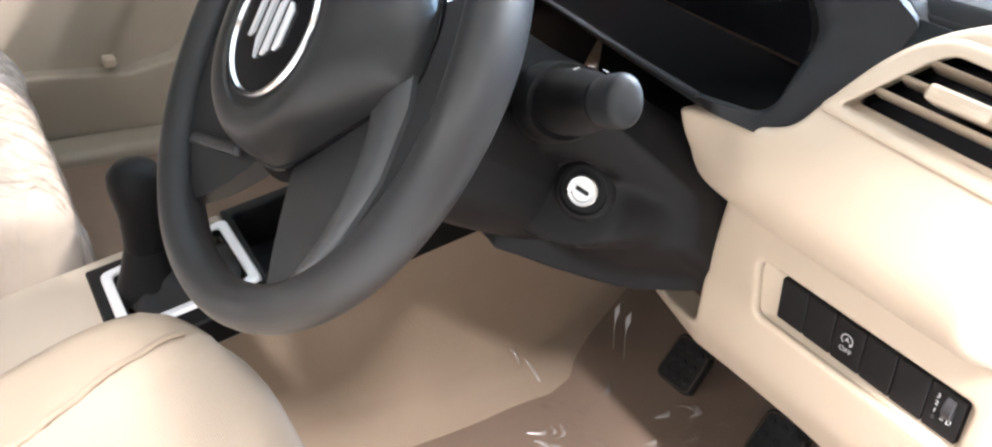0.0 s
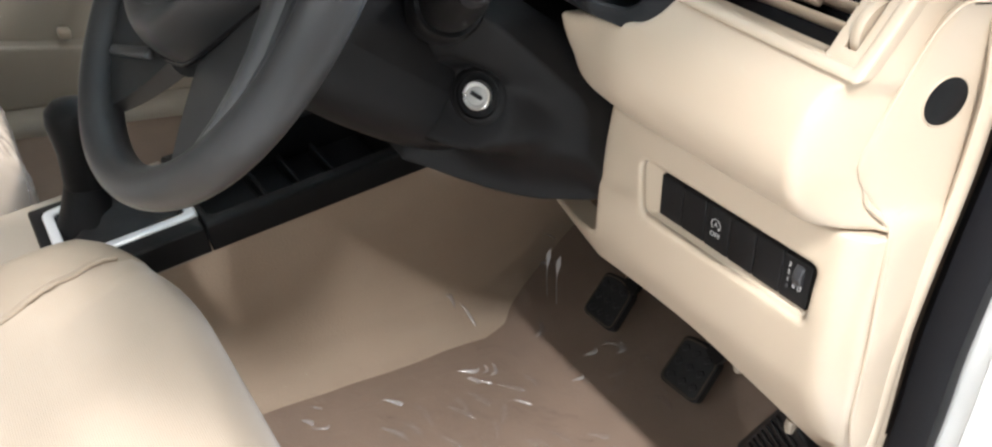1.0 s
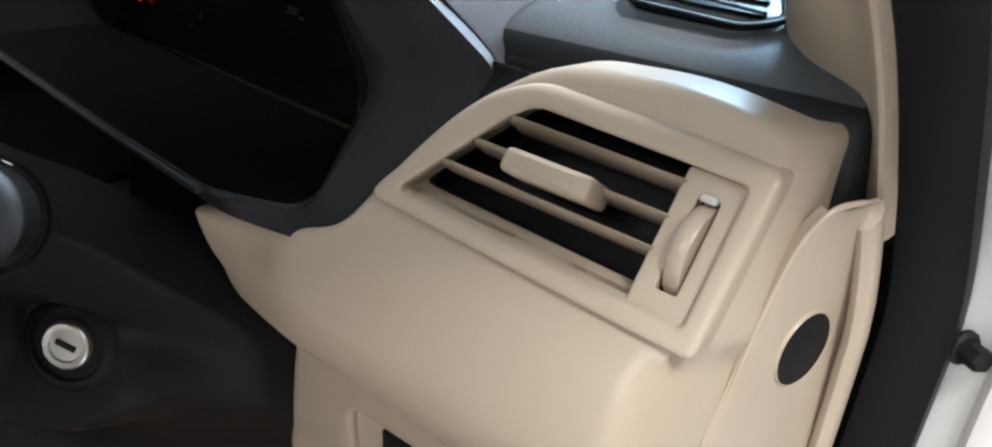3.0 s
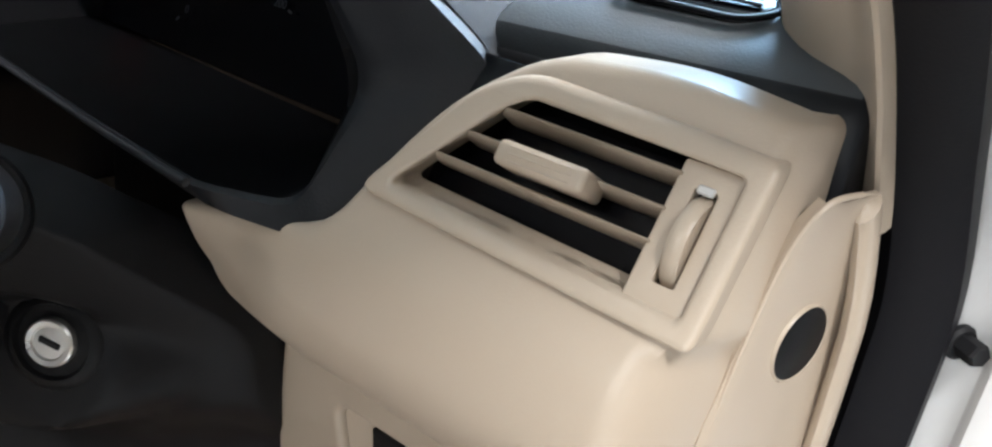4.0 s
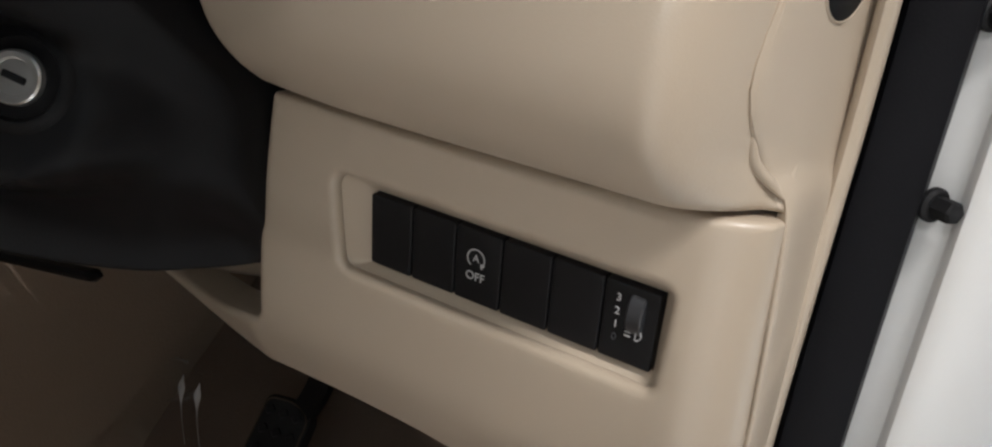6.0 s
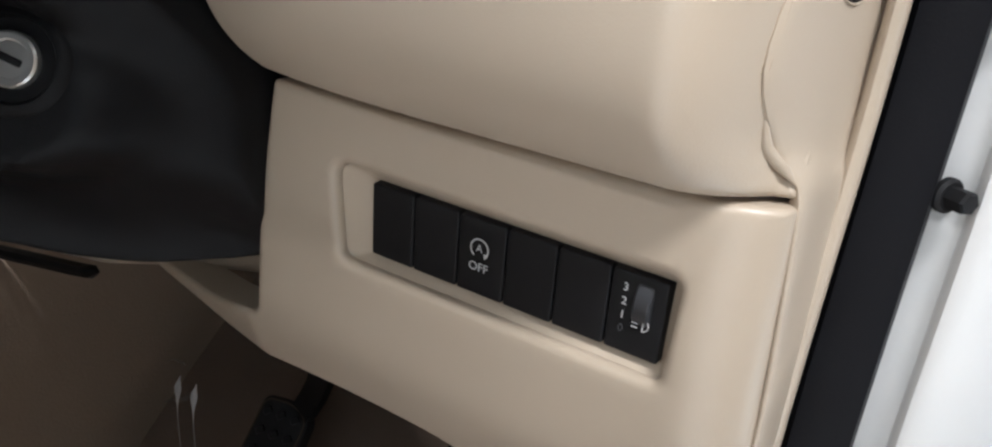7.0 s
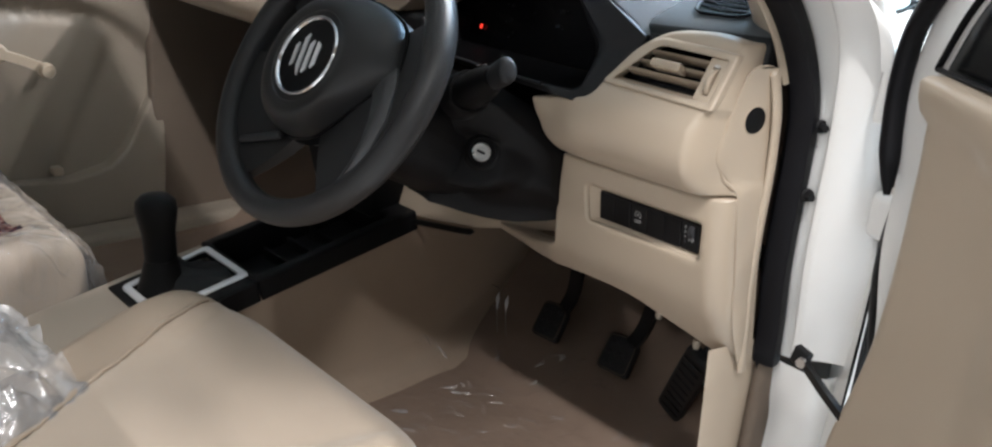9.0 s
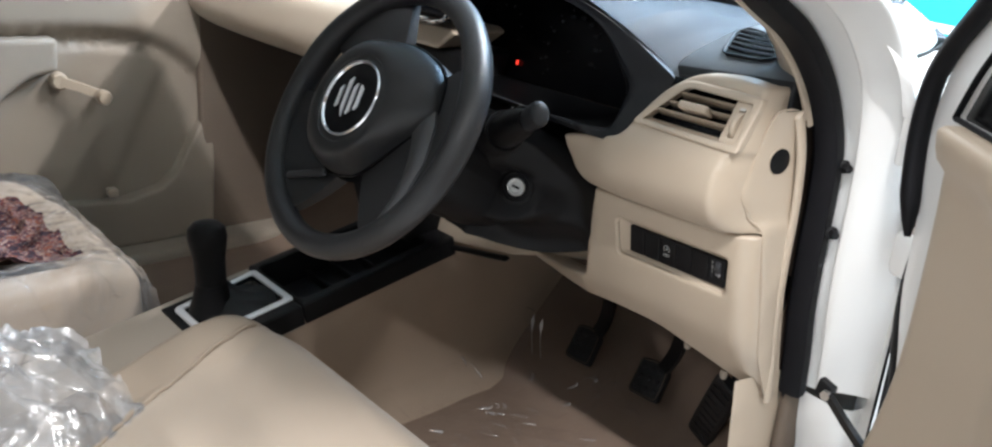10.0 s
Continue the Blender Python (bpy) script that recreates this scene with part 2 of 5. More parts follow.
def within(pts, loop):
    a, b = loop, np.roll(loop, -1, 0)
    x, y = pts[:, :1], pts[:, 1:]
    cross = (a[:, 1] > y) != (b[:, 1] > y)
    with np.errstate(divide="ignore", invalid="ignore"):
        at = (b[:, 0] - a[:, 0]) * (y - a[:, 1]) / (b[:, 1] - a[:, 1]) + a[:, 0]
    return (cross & (x < at)).sum(1) % 2 == 1


FRONT = Matrix(((1, 0, 0, 0), (0, 0, -1, 0), (0, 1, 0, 0), (0, 0, 0, 1)))


def shell(outline, height=None, edge=0.004, depth=0.02, step=0.012, holes=(), hole_edge=0.002, hole_depth=0.01, m=FRONT):
    """A moulded panel: an outline in (u, v), a height over it, rounded edges, and side walls that turn back. m takes (u, v, height) to the place."""
    from mathutils.geometry import delaunay_2d_cdt
    height = height or (lambda u, v: 0.0 * u)
    loops = [dense([np.array(p, float) for p in outline], step)] + [dense([np.array(p, float) for p in h], step) for h in holes]
    area = lambda l: 0.5 * (l[:, 0] * np.roll(l[:, 1], -1) - np.roll(l[:, 0], -1) * l[:, 1]).sum()
    loops = [l if (area(l) > 0) == (i == 0) else l[::-1].copy() for i, l in enumerate(loops)]
    lo, hi = loops[0].min(0), loops[0].max(0)
    gx, gy = np.meshgrid(np.arange(lo[0], hi[0], step), np.arange(lo[1], hi[1], step))
    gx = gx + (np.arange(gx.shape[0]) % 2)[:, None] * step / 2
    grid = np.stack([gx.ravel(), gy.ravel()], 1)
    sites = [grid]
    for i, l in enumerate(loops):
        r = edge if i == 0 else hole_edge
        d = np.roll(l, -1, 0) - np.roll(l, 1, 0)
        nrm = np.stack([-d[:, 1], d[:, 0]], 1) / np.maximum(np.linalg.norm(d, axis=1), 1e-9)[:, None]
        for k in (0.08, 0.29, 0.6, 1.0):
            sites.append(np.concatenate([l + nrm * r * k, [[0, 0], [0, 0]]])[:-2])
    keep, rims, count = [], [], sum(len(l) for l in loops)
    for i, s in enumerate(sites):
        if not len(s):
            continue
        ok = within(s, loops[0])
        if i == 0:
            ok &= gap_to(s, loops[0]) > max(edge * 1.1, step * 0.4)
        else:
            li, k = (i - 1) // 4, (0.08, 0.29, 0.6, 1.0)[(i - 1) % 4]
            for j, l in enumerate(loops):
                r = edge if j == 0 else hole_edge
                ok &= gap_to(s, l) > (r * k * 0.85 if j == li else r * 1.05)
        for h in loops[1:]:
            ok &= ~within(s, h)
            if i == 0:
                ok &= gap_to(s, h) > max(hole_edge * 1.1, step * 0.4)
        keep.append(s[ok])
        if i:
            place = np.cumsum(ok) - 1 + count
            rims += [(int(place[k]), int(place[(k + 1) % len(s)])) for k in range(len(s)) if ok[k] and ok[(k + 1) % len(s)]]
        count += int(ok.sum())
    pts = np.concatenate(loops + keep)
    edges, at = [], 0
    for l in loops:
        edges += [(at + k, at + (k + 1) % len(l)) for k in range(len(l))]
        at += len(l)
    edges += rims
    vs, _, fs, *_ = delaunay_2d_cdt([Vector(p) for p in pts], edges, [], 0, 1e-6)
    vs = np.array([tuple(v) for v in vs])
    fs = [f for f in fs]
    mid = np.array([vs[list(f)].mean(0) for f in fs])
    ok = within(mid, loops[0])
    for h in loops[1:]:
        ok &= ~within(mid, h)
    w = np.array(height(vs[:, 0], vs[:, 1]), float) + np.zeros(len(vs))
    gaps = [gap_to(vs, l) for l in loops]
    for i, g in enumerate(gaps):
        r = edge if i == 0 else hole_edge
        if r > 0:
            k = np.clip(r - g, 0, r)
            w = w - (r - np.sqrt(np.maximum(r * r - k * k, 0)))
    bm = bmesh.new()
    made = [bm.verts.new(m @ Vector((*v, z))) for v, z in zip(vs, w)]
    for f, good in zip(fs, ok):
        if good:
            try:
                bm.faces.new([made[i] for i in f])
            except ValueError:
                pass
    index = {v: i for i, v in enumerate(made)}
    back = {}
    for e in [e for e in bm.edges if len(e.link_faces) == 1]:
        lp = e.link_loops[0]
        a, b = lp.vert, lp.link_loop_next.vert
        quad = []
        for v in (b, a):
            if v not in back:
                i = index[v]
                which = int(np.argmin([g[i] for g in gaps]))
                back[v] = bm.verts.new(m @ Vector((*vs[i], w[i] - (depth if which == 0 else hole_depth))))
            quad.append(back[v])
        if (depth or hole_depth) and len({*quad, a, b}) == 4:
            try:
                bm.faces.new([b, a, quad[1], quad[0]])
            except ValueError:
                pass
    bmesh.ops.delete(bm, geom=[v for v in bm.verts if not v.link_faces], context="VERTS")
    return bm


def loft(rings, closed=True, caps=False):
    """Skin rings of equally many points."""
    bm = bmesh.new()
    rows = [[bm.verts.new(Vector(p)) for p in r] for r in rings]
    k = len(rows[0])
    for a, b in zip(rows, rows[1:]):
        for i in range(k if closed else k - 1):
            j = (i + 1) % k
            bm.faces.new([a[i], a[j], b[j], b[i]])
    if caps:
        bm.faces.new(rows[0][::-1])
        bm.faces.new(rows[-1])
    bmesh.ops.recalc_face_normals(bm, faces=bm.faces[:])
    return bm


def sweep(path, ring, closed=False, up=(0, 0, 1), scale=None):
    """Carry a cross-section, points (sideways, up), along a path."""
    path = [Vector(p) for p in path]
    rows = []
    k = len(path)
    for i, p in enumerate(path):
        t = (path[(i + 1) % k] - path[i - 1]) if closed or 0 < i < k - 1 else (path[1] - path[0] if i == 0 else path[-1] - path[-2])
        t.normalize()
        side = t.cross(Vector(up))
        side.normalize()
        over = side.cross(t)
        s = scale(i / (k - 1)) if scale else 1
        rows.append([p + side * u * s + over * v * s for u, v in ring])
    if closed:
        rows.append(rows[0])
        bm = loft(rows)
        bmesh.ops.remove_doubles(bm, verts=bm.verts[:], dist=1e-6)
        return bm
    return loft(rows, True, True)


def oval(a, b, n=16):
    return [(a * math.cos(2 * math.pi * i / n), b * math.sin(2 * math.pi * i / n)) for i in range(n)]


def lathe(profile, m=Matrix(), n=32):
    """Turn (radius, height) pairs round the local z axis."""
    rings = [[m @ Vector((r * math.cos(2 * math.pi * i / n), r * math.sin(2 * math.pi * i / n), z)) for i in range(n)] for r, z in profile]
    return loft(rings, True, True)


def rbox(sx, sy, sz, r=0.003, m=Matrix(), seg=3):
    """A box with rounded edges, centred on m."""
    bm = bmesh.new()
    bmesh.ops.create_cube(bm, size=1)
    bmesh.ops.scale(bm, vec=(sx, sy, sz), verts=bm.verts[:])
    bmesh.ops.bevel(bm, geom=bm.edges[:], offset=min(r, 0.45 * min(sx, sy, sz)), segments=seg, profile=0.5, affect="EDGES")
    bmesh.ops.transform(bm, matrix=m, verts=bm.verts[:])
    return bm


def axes(origin, u, v):
    """A frame with x along u, z along u x v, at origin."""
    u, v = Vector(u).normalized(), Vector(v)
    w = u.cross(v).normalized()
    v = w.cross(u)
    return Matrix(((u.x, v.x, w.x, origin[0]), (u.y, v.y, w.y, origin[1]), (u.z, v.z, w.z, origin[2]), (0, 0, 0, 1)))


def lettering(words, size, m, mat, parent, name="lettering"):
    """Printed words as thin raised ink, centred on m."""
    cu = bpy.data.curves.new(name, "FONT")
    cu.body, cu.size, cu.align_x, cu.align_y, cu.extrude = words, size, "CENTER", "CENTER", 0.00015
    tmp = new(name, cu)
    me = bpy.data.meshes.new_from_object(tmp.evaluated_get(bpy.context.evaluated_depsgraph_get()))
    bpy.data.objects.remove(tmp)
    me.transform(m)
    me.materials.clear()
    me.materials.append(mat)
    ob = new(name, me)
    ob.parent = parent
    return ob


def ramp(z, table):
    """Smooth interpolation in a short table of (z, value)."""
    zs, ys = [a for a, _ in table], [b for _, b in table]
    fine = np.array(spline([(a, b) for a, b in table], 8))
    return np.interp(z, fine[:, 0], fine[:, 1]) if len(zs) > 2 else np.interp(z, zs, ys)

# ---- showroom round the car ----


def slab(name, lo, hi, mat, label, kind="structure", category=""):
    c = [(a + b) / 2 for a, b in zip(lo, hi)]
    ob = part(name, rbox(*[b - a for a, b in zip(lo, hi)], 0.004, Matrix.Translation(c), 1), mat)
    return tagged(ob, label, category or name.split("_")[0], "", kind)


slab("ground", (-7, -6, -0.1), (8, 9, 0.0), TILE, "pale polished showroom floor tiles")
slab("wall_north", (-7, 9, 0), (8, 9.2, 3.6), WALL, "plain white showroom wall")
slab("wall_south", (-7, -6.2, 0), (8, -6, 3.6), WALL, "plain white showroom wall")
slab("wall_east", (8, -6, 0), (8.2, 9, 3.6), WALL, "plain white showroom wall")
slab("wall_west", (-7.2, -6, 0), (-7, 9, 3.6), WALL, "plain white showroom wall")
slab("ceiling", (-7, -6, 3.6), (8, 9, 3.7), WALL, "plain white showroom ceiling")
slab("partition", (-3.0, 5.2, 0.0), (7.5, 5.3, 1.15), TURQUOISE, "turquoise showroom partition behind the car")

# ---- car body ----
DOOR_TINT = material("tinted_door_glass", (0.008, 0.009, 0.010), 0.25, 0, 100, 0.0, 0.05, 3, 0.12)
PANE_BLOCK = material("light_block_pane", (0.012, 0.013, 0.015), 0.06, 0, 100, 0.0, 0.05, 3)
STRIP = [(-0.55, 1.42), (-0.3, 1.325), (-0.1, 1.22), (0.03, 1.15), (0.107, 1.11), (0.166, 1.055), (0.194, 1.0), (0.207, 0.915), (0.209, 0.825), (0.214, 0.745), (0.226, 0.68), (0.235, 0.61)]
STRIP_LOW = [(0.236, 0.615), (0.243, 0.56), (0.255, 0.50), (0.235, 0.41), (0.12, 0.345), (-0.3, 0.325), (-0.9, 0.325)]


def strip_curve(x, dy=0.0, dz=0.0, pts=STRIP, n=6):
    return [(x, y + dy, z + dz) for y, z in spline(pts, n)]


def leaning(x, dy=0.0, dz=0.0, pts=STRIP, n=6):
    """The same line leaning inwards with the windscreen pillar."""
    run = []
    for _, y, z in strip_curve(x, dy, dz, pts, n):
        k = min(1.0, max(0.0, (z - 0.95) / 0.11))
        run.append((x - 0.013 * k * k * (3 - 2 * k) - 0.08 * max(0.0, z - 1.05), y, z))
    return run


def ribbon(curves, n=4):
    """A smooth sheet through curves of equally many points."""
    cols = [spline([c[i] for c in curves], n) for i in range(len(curves[0]))]
    return loft(cols, False)


def outer_face(x_low, dy_low, x_high, dy_high, dz):
    """The pillar's outer edge: wide below the wing line, narrow above it."""
    run = []
    for x, y, z in strip_curve(0.0):
        k = min(1.0, max(0.0, (z - 0.99) / 0.07))
        k = k * k * (3 - 2 * k)
        run.append((x_low + (x_high - x_low) * k + 0.2 * min(0.14, max(0.0, 0.90 - z)), y + dy_low + (dy_high - dy_low) * k, z + dz))
    return run


body = thing("car_body", "white painted car body with hinge pillar and front wing", "car body", "structure")
pillar = ribbon([leaning(0.794, 0.022, 0.010), leaning(0.808, 0.014, 0.012), strip_curve(0.830, 0.010, 0.016)], 3)
part("pillar_step", pillar, PAINT_IN, body)
pillar = ribbon([strip_curve(0.828, 0.010, 0.016), strip_curve(0.836, 0.000, 0.022), strip_curve(0.872, 0.010, 0.03), outer_face(0.886, 0.034, 0.878, 0.024, 0.032), outer_face(0.890, 0.10, 0.868, 0.075, 0.022)], 4)
part("pillar_face", pillar, PAINT, body)
low = ribbon([strip_curve(0.794, 0.02, -0.004, STRIP_LOW), strip_curve(0.83, 0.008, 0.0, STRIP_LOW), strip_curve(0.878, 0.015, 0, STRIP_LOW), strip_curve(0.888, 0.09, 0, STRIP_LOW)], 4)
part("pillar_foot", low, PAINT, body)


def wing():
    rows = []
    for y in np.linspace(0.0, 1.0, 16):
        y0 = 0.214 + 1.34 * y ** 1.3
        drop = 0.13 * max(0.0, y0 - 0.35) ** 1.4
        x_in = float(np.interp(y0, [0.21, 0.376, 0.65, 1.55], [0.850, 0.820, 0.745, 0.70]))
        rows.append([(x_in, y0, 1.079 + 0.006 * min(1.0, (y0 - 0.21) / 0.15) - drop), (x_in + (0.893 - x_in) * 0.45, y0, 1.068 - drop), (0.880, y0 + 0.001, 1.048 - drop), (0.893, y0 + 0.003, 1.024 - drop), (0.905, y0 + 0.008, 0.97 - drop), (0.913, y0 + 0.014, 0.86 - 0.5 * drop), (0.916, y0 + 0.02, 0.65), (0.905, y0 + 0.02, 0.25)])
    return loft([spline(r, 4) for r in rows], False)


part("front_wing", wing(), PAINT, body, "white front wing")
bonnet = [[(x, y, 1.098 - 0.03 * (x / 0.78) ** 2 - 0.13 * ((y - 0.72) / 1.0) ** 1.5) for x in np.linspace(-0.93, 0.76, 18)] for y in np.linspace(0.72, 1.6, 10)]
part("bonnet", loft(bonnet, False), PAINT, body, "white bonnet")
gapline = [(0.849, 0.2125, 1.0800), (0.868, 0.213, 1.0600), (0.884, 0.2135, 1.0400), (0.8945, 0.215, 1.020), (0.898, 0.217, 0.995)]
part("panel_gap", sweep(spline(gapline, 5), oval(0.0016, 0.0022, 8)), RUBBER, body, "dark gap between wing and windscreen pillar")
part("panel_gap", sweep(spline([(0.849, 0.2125, 1.0800), (0.838, 0.28, 1.0835), (0.820, 0.376, 1.0855), (0.78, 0.50, 1.082)], 4), oval(0.0014, 0.0018, 8)), RUBBER, body)
low_edge = spline([(0.896, 0.212, 1.000), (0.884, 0.2115, 1.0400), (0.866, 0.2105, 1.062), (0.848, 0.210, 1.081), (0.836, 0.28, 1.0855), (0.818, 0.376, 1.0875), (0.76, 0.53, 1.085), (0.70, 0.64, 1.085)], 5)
high_edge = spline([(0.880, 0.195, 1.03), (0.878, 0.175, 1.07), (0.872, 0.155, 1.10), (0.855, 0.145, 1.125), (0.825, 0.20, 1.14), (0.80, 0.28, 1.145), (0.73, 0.46, 1.13), (0.66, 0.62, 1.11)], 5)
part("pillar_foot_plate", loft([[tuple(Vector(a).lerp(Vector(b), k) + Vector((0.010, -0.004, 0.006)) * math.sin(math.pi * k)) for k in np.linspace(0, 1, 6)] for a, b in zip(low_edge, high_edge)], False), PAINT, body, "white windscreen pillar foot")
part("cowl_corner", shell(rounded([(0.63, 0.60), (0.695, 0.625), (0.69, 0.70), (0.63, 0.72)], 0.012), lambda u, v: 1.086 + 0.06 * (0.70 - u), 0.006, 0.02, 0.02, (), 0, 0, Matrix()), BLACK, body, "black plastic cowl corner")
part("wing_end", loft([[(0.862, 0.300, z), (0.885, 0.27, z), (0.914, 0.228, z)] for z in np.linspace(0.26, 0.98, 12)], False), PAINT, body)
part("bonnet_edge", sweep([(0.80, 0.62, 1.052), (0.79, 0.78, 1.048), (0.78, 1.2, 0.96)], oval(0.01, 0.012, 8)), PAINT, body)
part("wiper_cowl", loft([[(x, 0.62, 1.035), (x, 0.70, 1.03), (x, 0.75, 1.045)] for x in np.linspace(-0.78, 0.79, 8)], False), BLACK, body, "black plastic cowl")
# roof out of view; front edge set forward to shade the passenger door
part("roof", rbox(1.44, 2.12, 0.05, 0.02, Matrix.Translation((-0.06, -1.34, 1.46))), PAINT, body, "white roof with pale lining")
part("rear_body", rbox(1.72, 0.06, 1.2, 0.02, Matrix.Translation((-0.05, -2.6, 0.9))), KICK, body)
part("side_left_rear", rbox(0.05, 1.6, 0.65, 0.02, Matrix.Translation((-0.96, -1.9, 0.6))), PAINT, body)
part("side_left_skin", rbox(0.03, 1.4, 0.65, 0.01, Matrix.Translation((-0.98, -0.4, 0.6))), PAINT, body)
# unseen opaque panes added to keep light off the passenger side
part("side_light_block", rbox(0.006, 2.9, 0.50, 0.002, pose(-0.90, -1.15, 1.22, 0, 12, 0)), PANE_BLOCK, body, "added dark pane that blocks light from the left")
part("rear_light_block", rbox(1.3, 0.006, 0.55, 0.002, Matrix.Translation((0, -2.45, 1.25))), PANE_BLOCK, body, "added dark pane that blocks light from behind")
part("sill_left", rbox(0.14, 2.3, 0.07, 0.02, Matrix.Translation((-0.855, -0.65, 0.293))), BEIGE_SHADED, body, "beige sill trim")
part("sill_right", rbox(0.10, 1.8, 0.10, 0.02, Matrix.Translation((0.80, -0.95, 0.25))), PAINT, body)
part("pillar_left", sweep([(-0.90, 0.30, 1.04), (-0.85, -0.1, 1.25), (-0.78, -0.5, 1.43)], oval(0.03, 0.04, 10)), BEIGE_SHADED, body)
part("rear_pillar", sweep([(0.80, -1.02, 0.25), (0.79, -1.02, 1.0), (0.68, -1.05, 1.44)], oval(0.05, 0.07, 10)), PAINT, body)

# carpet: floor pan, toe board, tunnel side
floor_rows = []
for x in np.linspace(-0.90, 0.80, 44):
    row = []
    for y in np.linspace(-1.6, 0.62, 60):
        z = 0.300 + 0.30 * max(0.0, (y - 0.26) / 0.36) ** 1.25
        z += 0.006 * noise.noise((x * 5, y * 5, 0.3)) + 0.002 * noise.noise((x * 22, y * 22, 1.3))
        z += 0.03 * max(0, 1 - abs(x - 0.745) / 0.06)
        row.append((x, y, z))
    floor_rows.append(row)
tagged(part("floor", loft(floor_rows, False), CARPET), "brown carpeted car floor and toe board", "floor", "", "structure")
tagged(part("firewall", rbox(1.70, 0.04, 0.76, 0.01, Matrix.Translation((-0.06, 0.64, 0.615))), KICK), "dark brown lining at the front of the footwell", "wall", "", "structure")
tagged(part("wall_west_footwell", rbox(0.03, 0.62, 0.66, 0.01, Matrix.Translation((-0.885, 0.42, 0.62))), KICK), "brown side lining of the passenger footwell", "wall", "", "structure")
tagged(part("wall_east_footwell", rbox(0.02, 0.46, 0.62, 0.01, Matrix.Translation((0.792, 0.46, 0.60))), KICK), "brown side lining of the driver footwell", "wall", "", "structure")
kick = [[(0.762, 0.10 + 0.07 * k, z), (0.770, 0.15 + 0.05 * k, z), (0.779, 0.20 + 0.035 * k, z), (0.783, 0.232 + 0.03 * k, z)] for z, k in ((0.64, 0.6), (0.58, 0.7), (0.52, 0.8), (0.44, 0.9), (0.34, 1.0))]
tagged(part("trim_kick", loft([spline(r, 4) for r in kick], False), BEIGE), "beige kick panel below the dashboard end", "trim", "", "structure")
beads = part("trim_bead", sweep(leaning(0.7805, -0.030, -0.012, [(0.184, 1.026), (0.191, 1.008)] + STRIP[7:]), oval(0.0085, 0.0048, 12), False, (1, 0, 0), lambda k: min(1.0, 0.25 + 14 * k)), BEIGE)
tagged(beads, "thin beige trim edge along the door seal", "trim", "", "structure")
ap = ribbon([leaning(0.792, 0.010, 0.004, STRIP[:7]), leaning(0.785, -0.006, -0.002, STRIP[:7]), leaning(0.779, -0.016, -0.006, STRIP[:7]), leaning(0.765, -0.002, 0.004, STRIP[:7]), leaning(0.735, 0.012, 0.012, STRIP[:7]), leaning(0.715, 0.035, 0.028, STRIP[:7]), leaning(0.708, 0.10, 0.045, STRIP[:7])], 4)
tagged(part("trim_pillar", ap, BEIGE), "beige windscreen pillar trim", "trim", "", "structure")

seal_ring = [(-0.006, -0.020), (-0.011, -0.017), (-0.013, -0.008), (-0.011, 0.000), (-0.008, 0.003), (-0.012, 0.005), (-0.015, 0.009), (-0.014, 0.014), (-0.006, 0.0165), (0.006, 0.016), (0.010, 0.008), (0.010, -0.012), (0.002, -0.020)]
seal = part("door_seal", rbox(0.004, 0.03, 0.02, 0.001, Matrix.Translation((0.795, -0.55, 1.415))), SEAL, body, "black rubber door seal")
part("seal_bulb", sweep(leaning(0.797), seal_ring, False, (1, 0, 0)), SEAL, seal)
part("seal_flange", sweep(strip_curve(0.790, 0.004, 0, STRIP_LOW), oval(0.012, 0.008, 10), False, (1, 0, 0)), SEAL, seal)


def hex_bolt(x, y, z, aim, r=0.0062):
    m = look((x, y, z), Vector((x, y, z)) - Vector(aim))
    bolt = part("bolt", lathe([(0.0, 0), (r * 1.5, 0), (r * 1.5, 0.0025), (r * 1.2, 0.004), (0.0, 0.004)], m, 20), RUBBER, body, "black hexagon bolt")
    head = [[m @ Vector((k * r * math.cos(math.pi / 3 * i), k * r * math.sin(math.pi / 3 * i), h)) for i in range(6)] for k, h in ((1, 0.003), (1, 0.013), (0.85, 0.0145))]
    part("bolt_head", loft(head, True, True), RUBBER, bolt, smooth=False)
    return bolt


hex_bolt(0.815, 0.214, 0.949, (0.80, -0.60, 0.0), 0.0056)
hex_bolt(0.817, 0.212, 0.862, (0.80, -0.60, 0.0), 0.0056)


def hinge(z):
    h = part("hinge", rbox(0.05, 0.012, 0.05, 0.004, Matrix.Translation((0.872, 0.222, z))), PAINT, body, "white painted steel hinge")
    part("knuckle", lathe([(0.0, -0.03), (0.009, -0.03), (0.010, -0.027), (0.010, 0.027), (0.009, 0.03), (0.0, 0.03)], Matrix.Translation((0.890, 0.203, z)), 16), PAINT, h)
    part("pin", lathe([(0.0, 0.03), (0.005, 0.03), (0.005, 0.036), (0.0, 0.036)], Matrix.Translation((0.890, 0.203, z)), 12), STEEL, h)


hinge(1.003)
hinge(0.47)
knuckle_block = part("hinge", rbox(0.046, 0.030, 0.060, 0.012, pose(0.917, 0.222, 0.862, 0, 0, -20)), PAINT, body, "white painted hinge block")
part("pin", lathe([(0.0, 0.024), (0.006, 0.024), (0.006, 0.031), (0.0, 0.031)], pose(0.917, 0.222, 0.868), 12), STEEL, knuckle_block)
# dark strip added to stand in for the shade of the wing gap
part("hinge_gap_shade", sweep(spline([(0.911, 0.226, 0.905), (0.914, 0.236, 0.85), (0.917, 0.244, 0.78), (0.918, 0.247, 0.70), (0.914, 0.250, 0.64), (0.908, 0.255, 0.58)], 5), oval(0.008, 0.010, 10), False, (1, 0, 0)), RUBBER, body, "dark strip added for the shaded gap between wing and door")
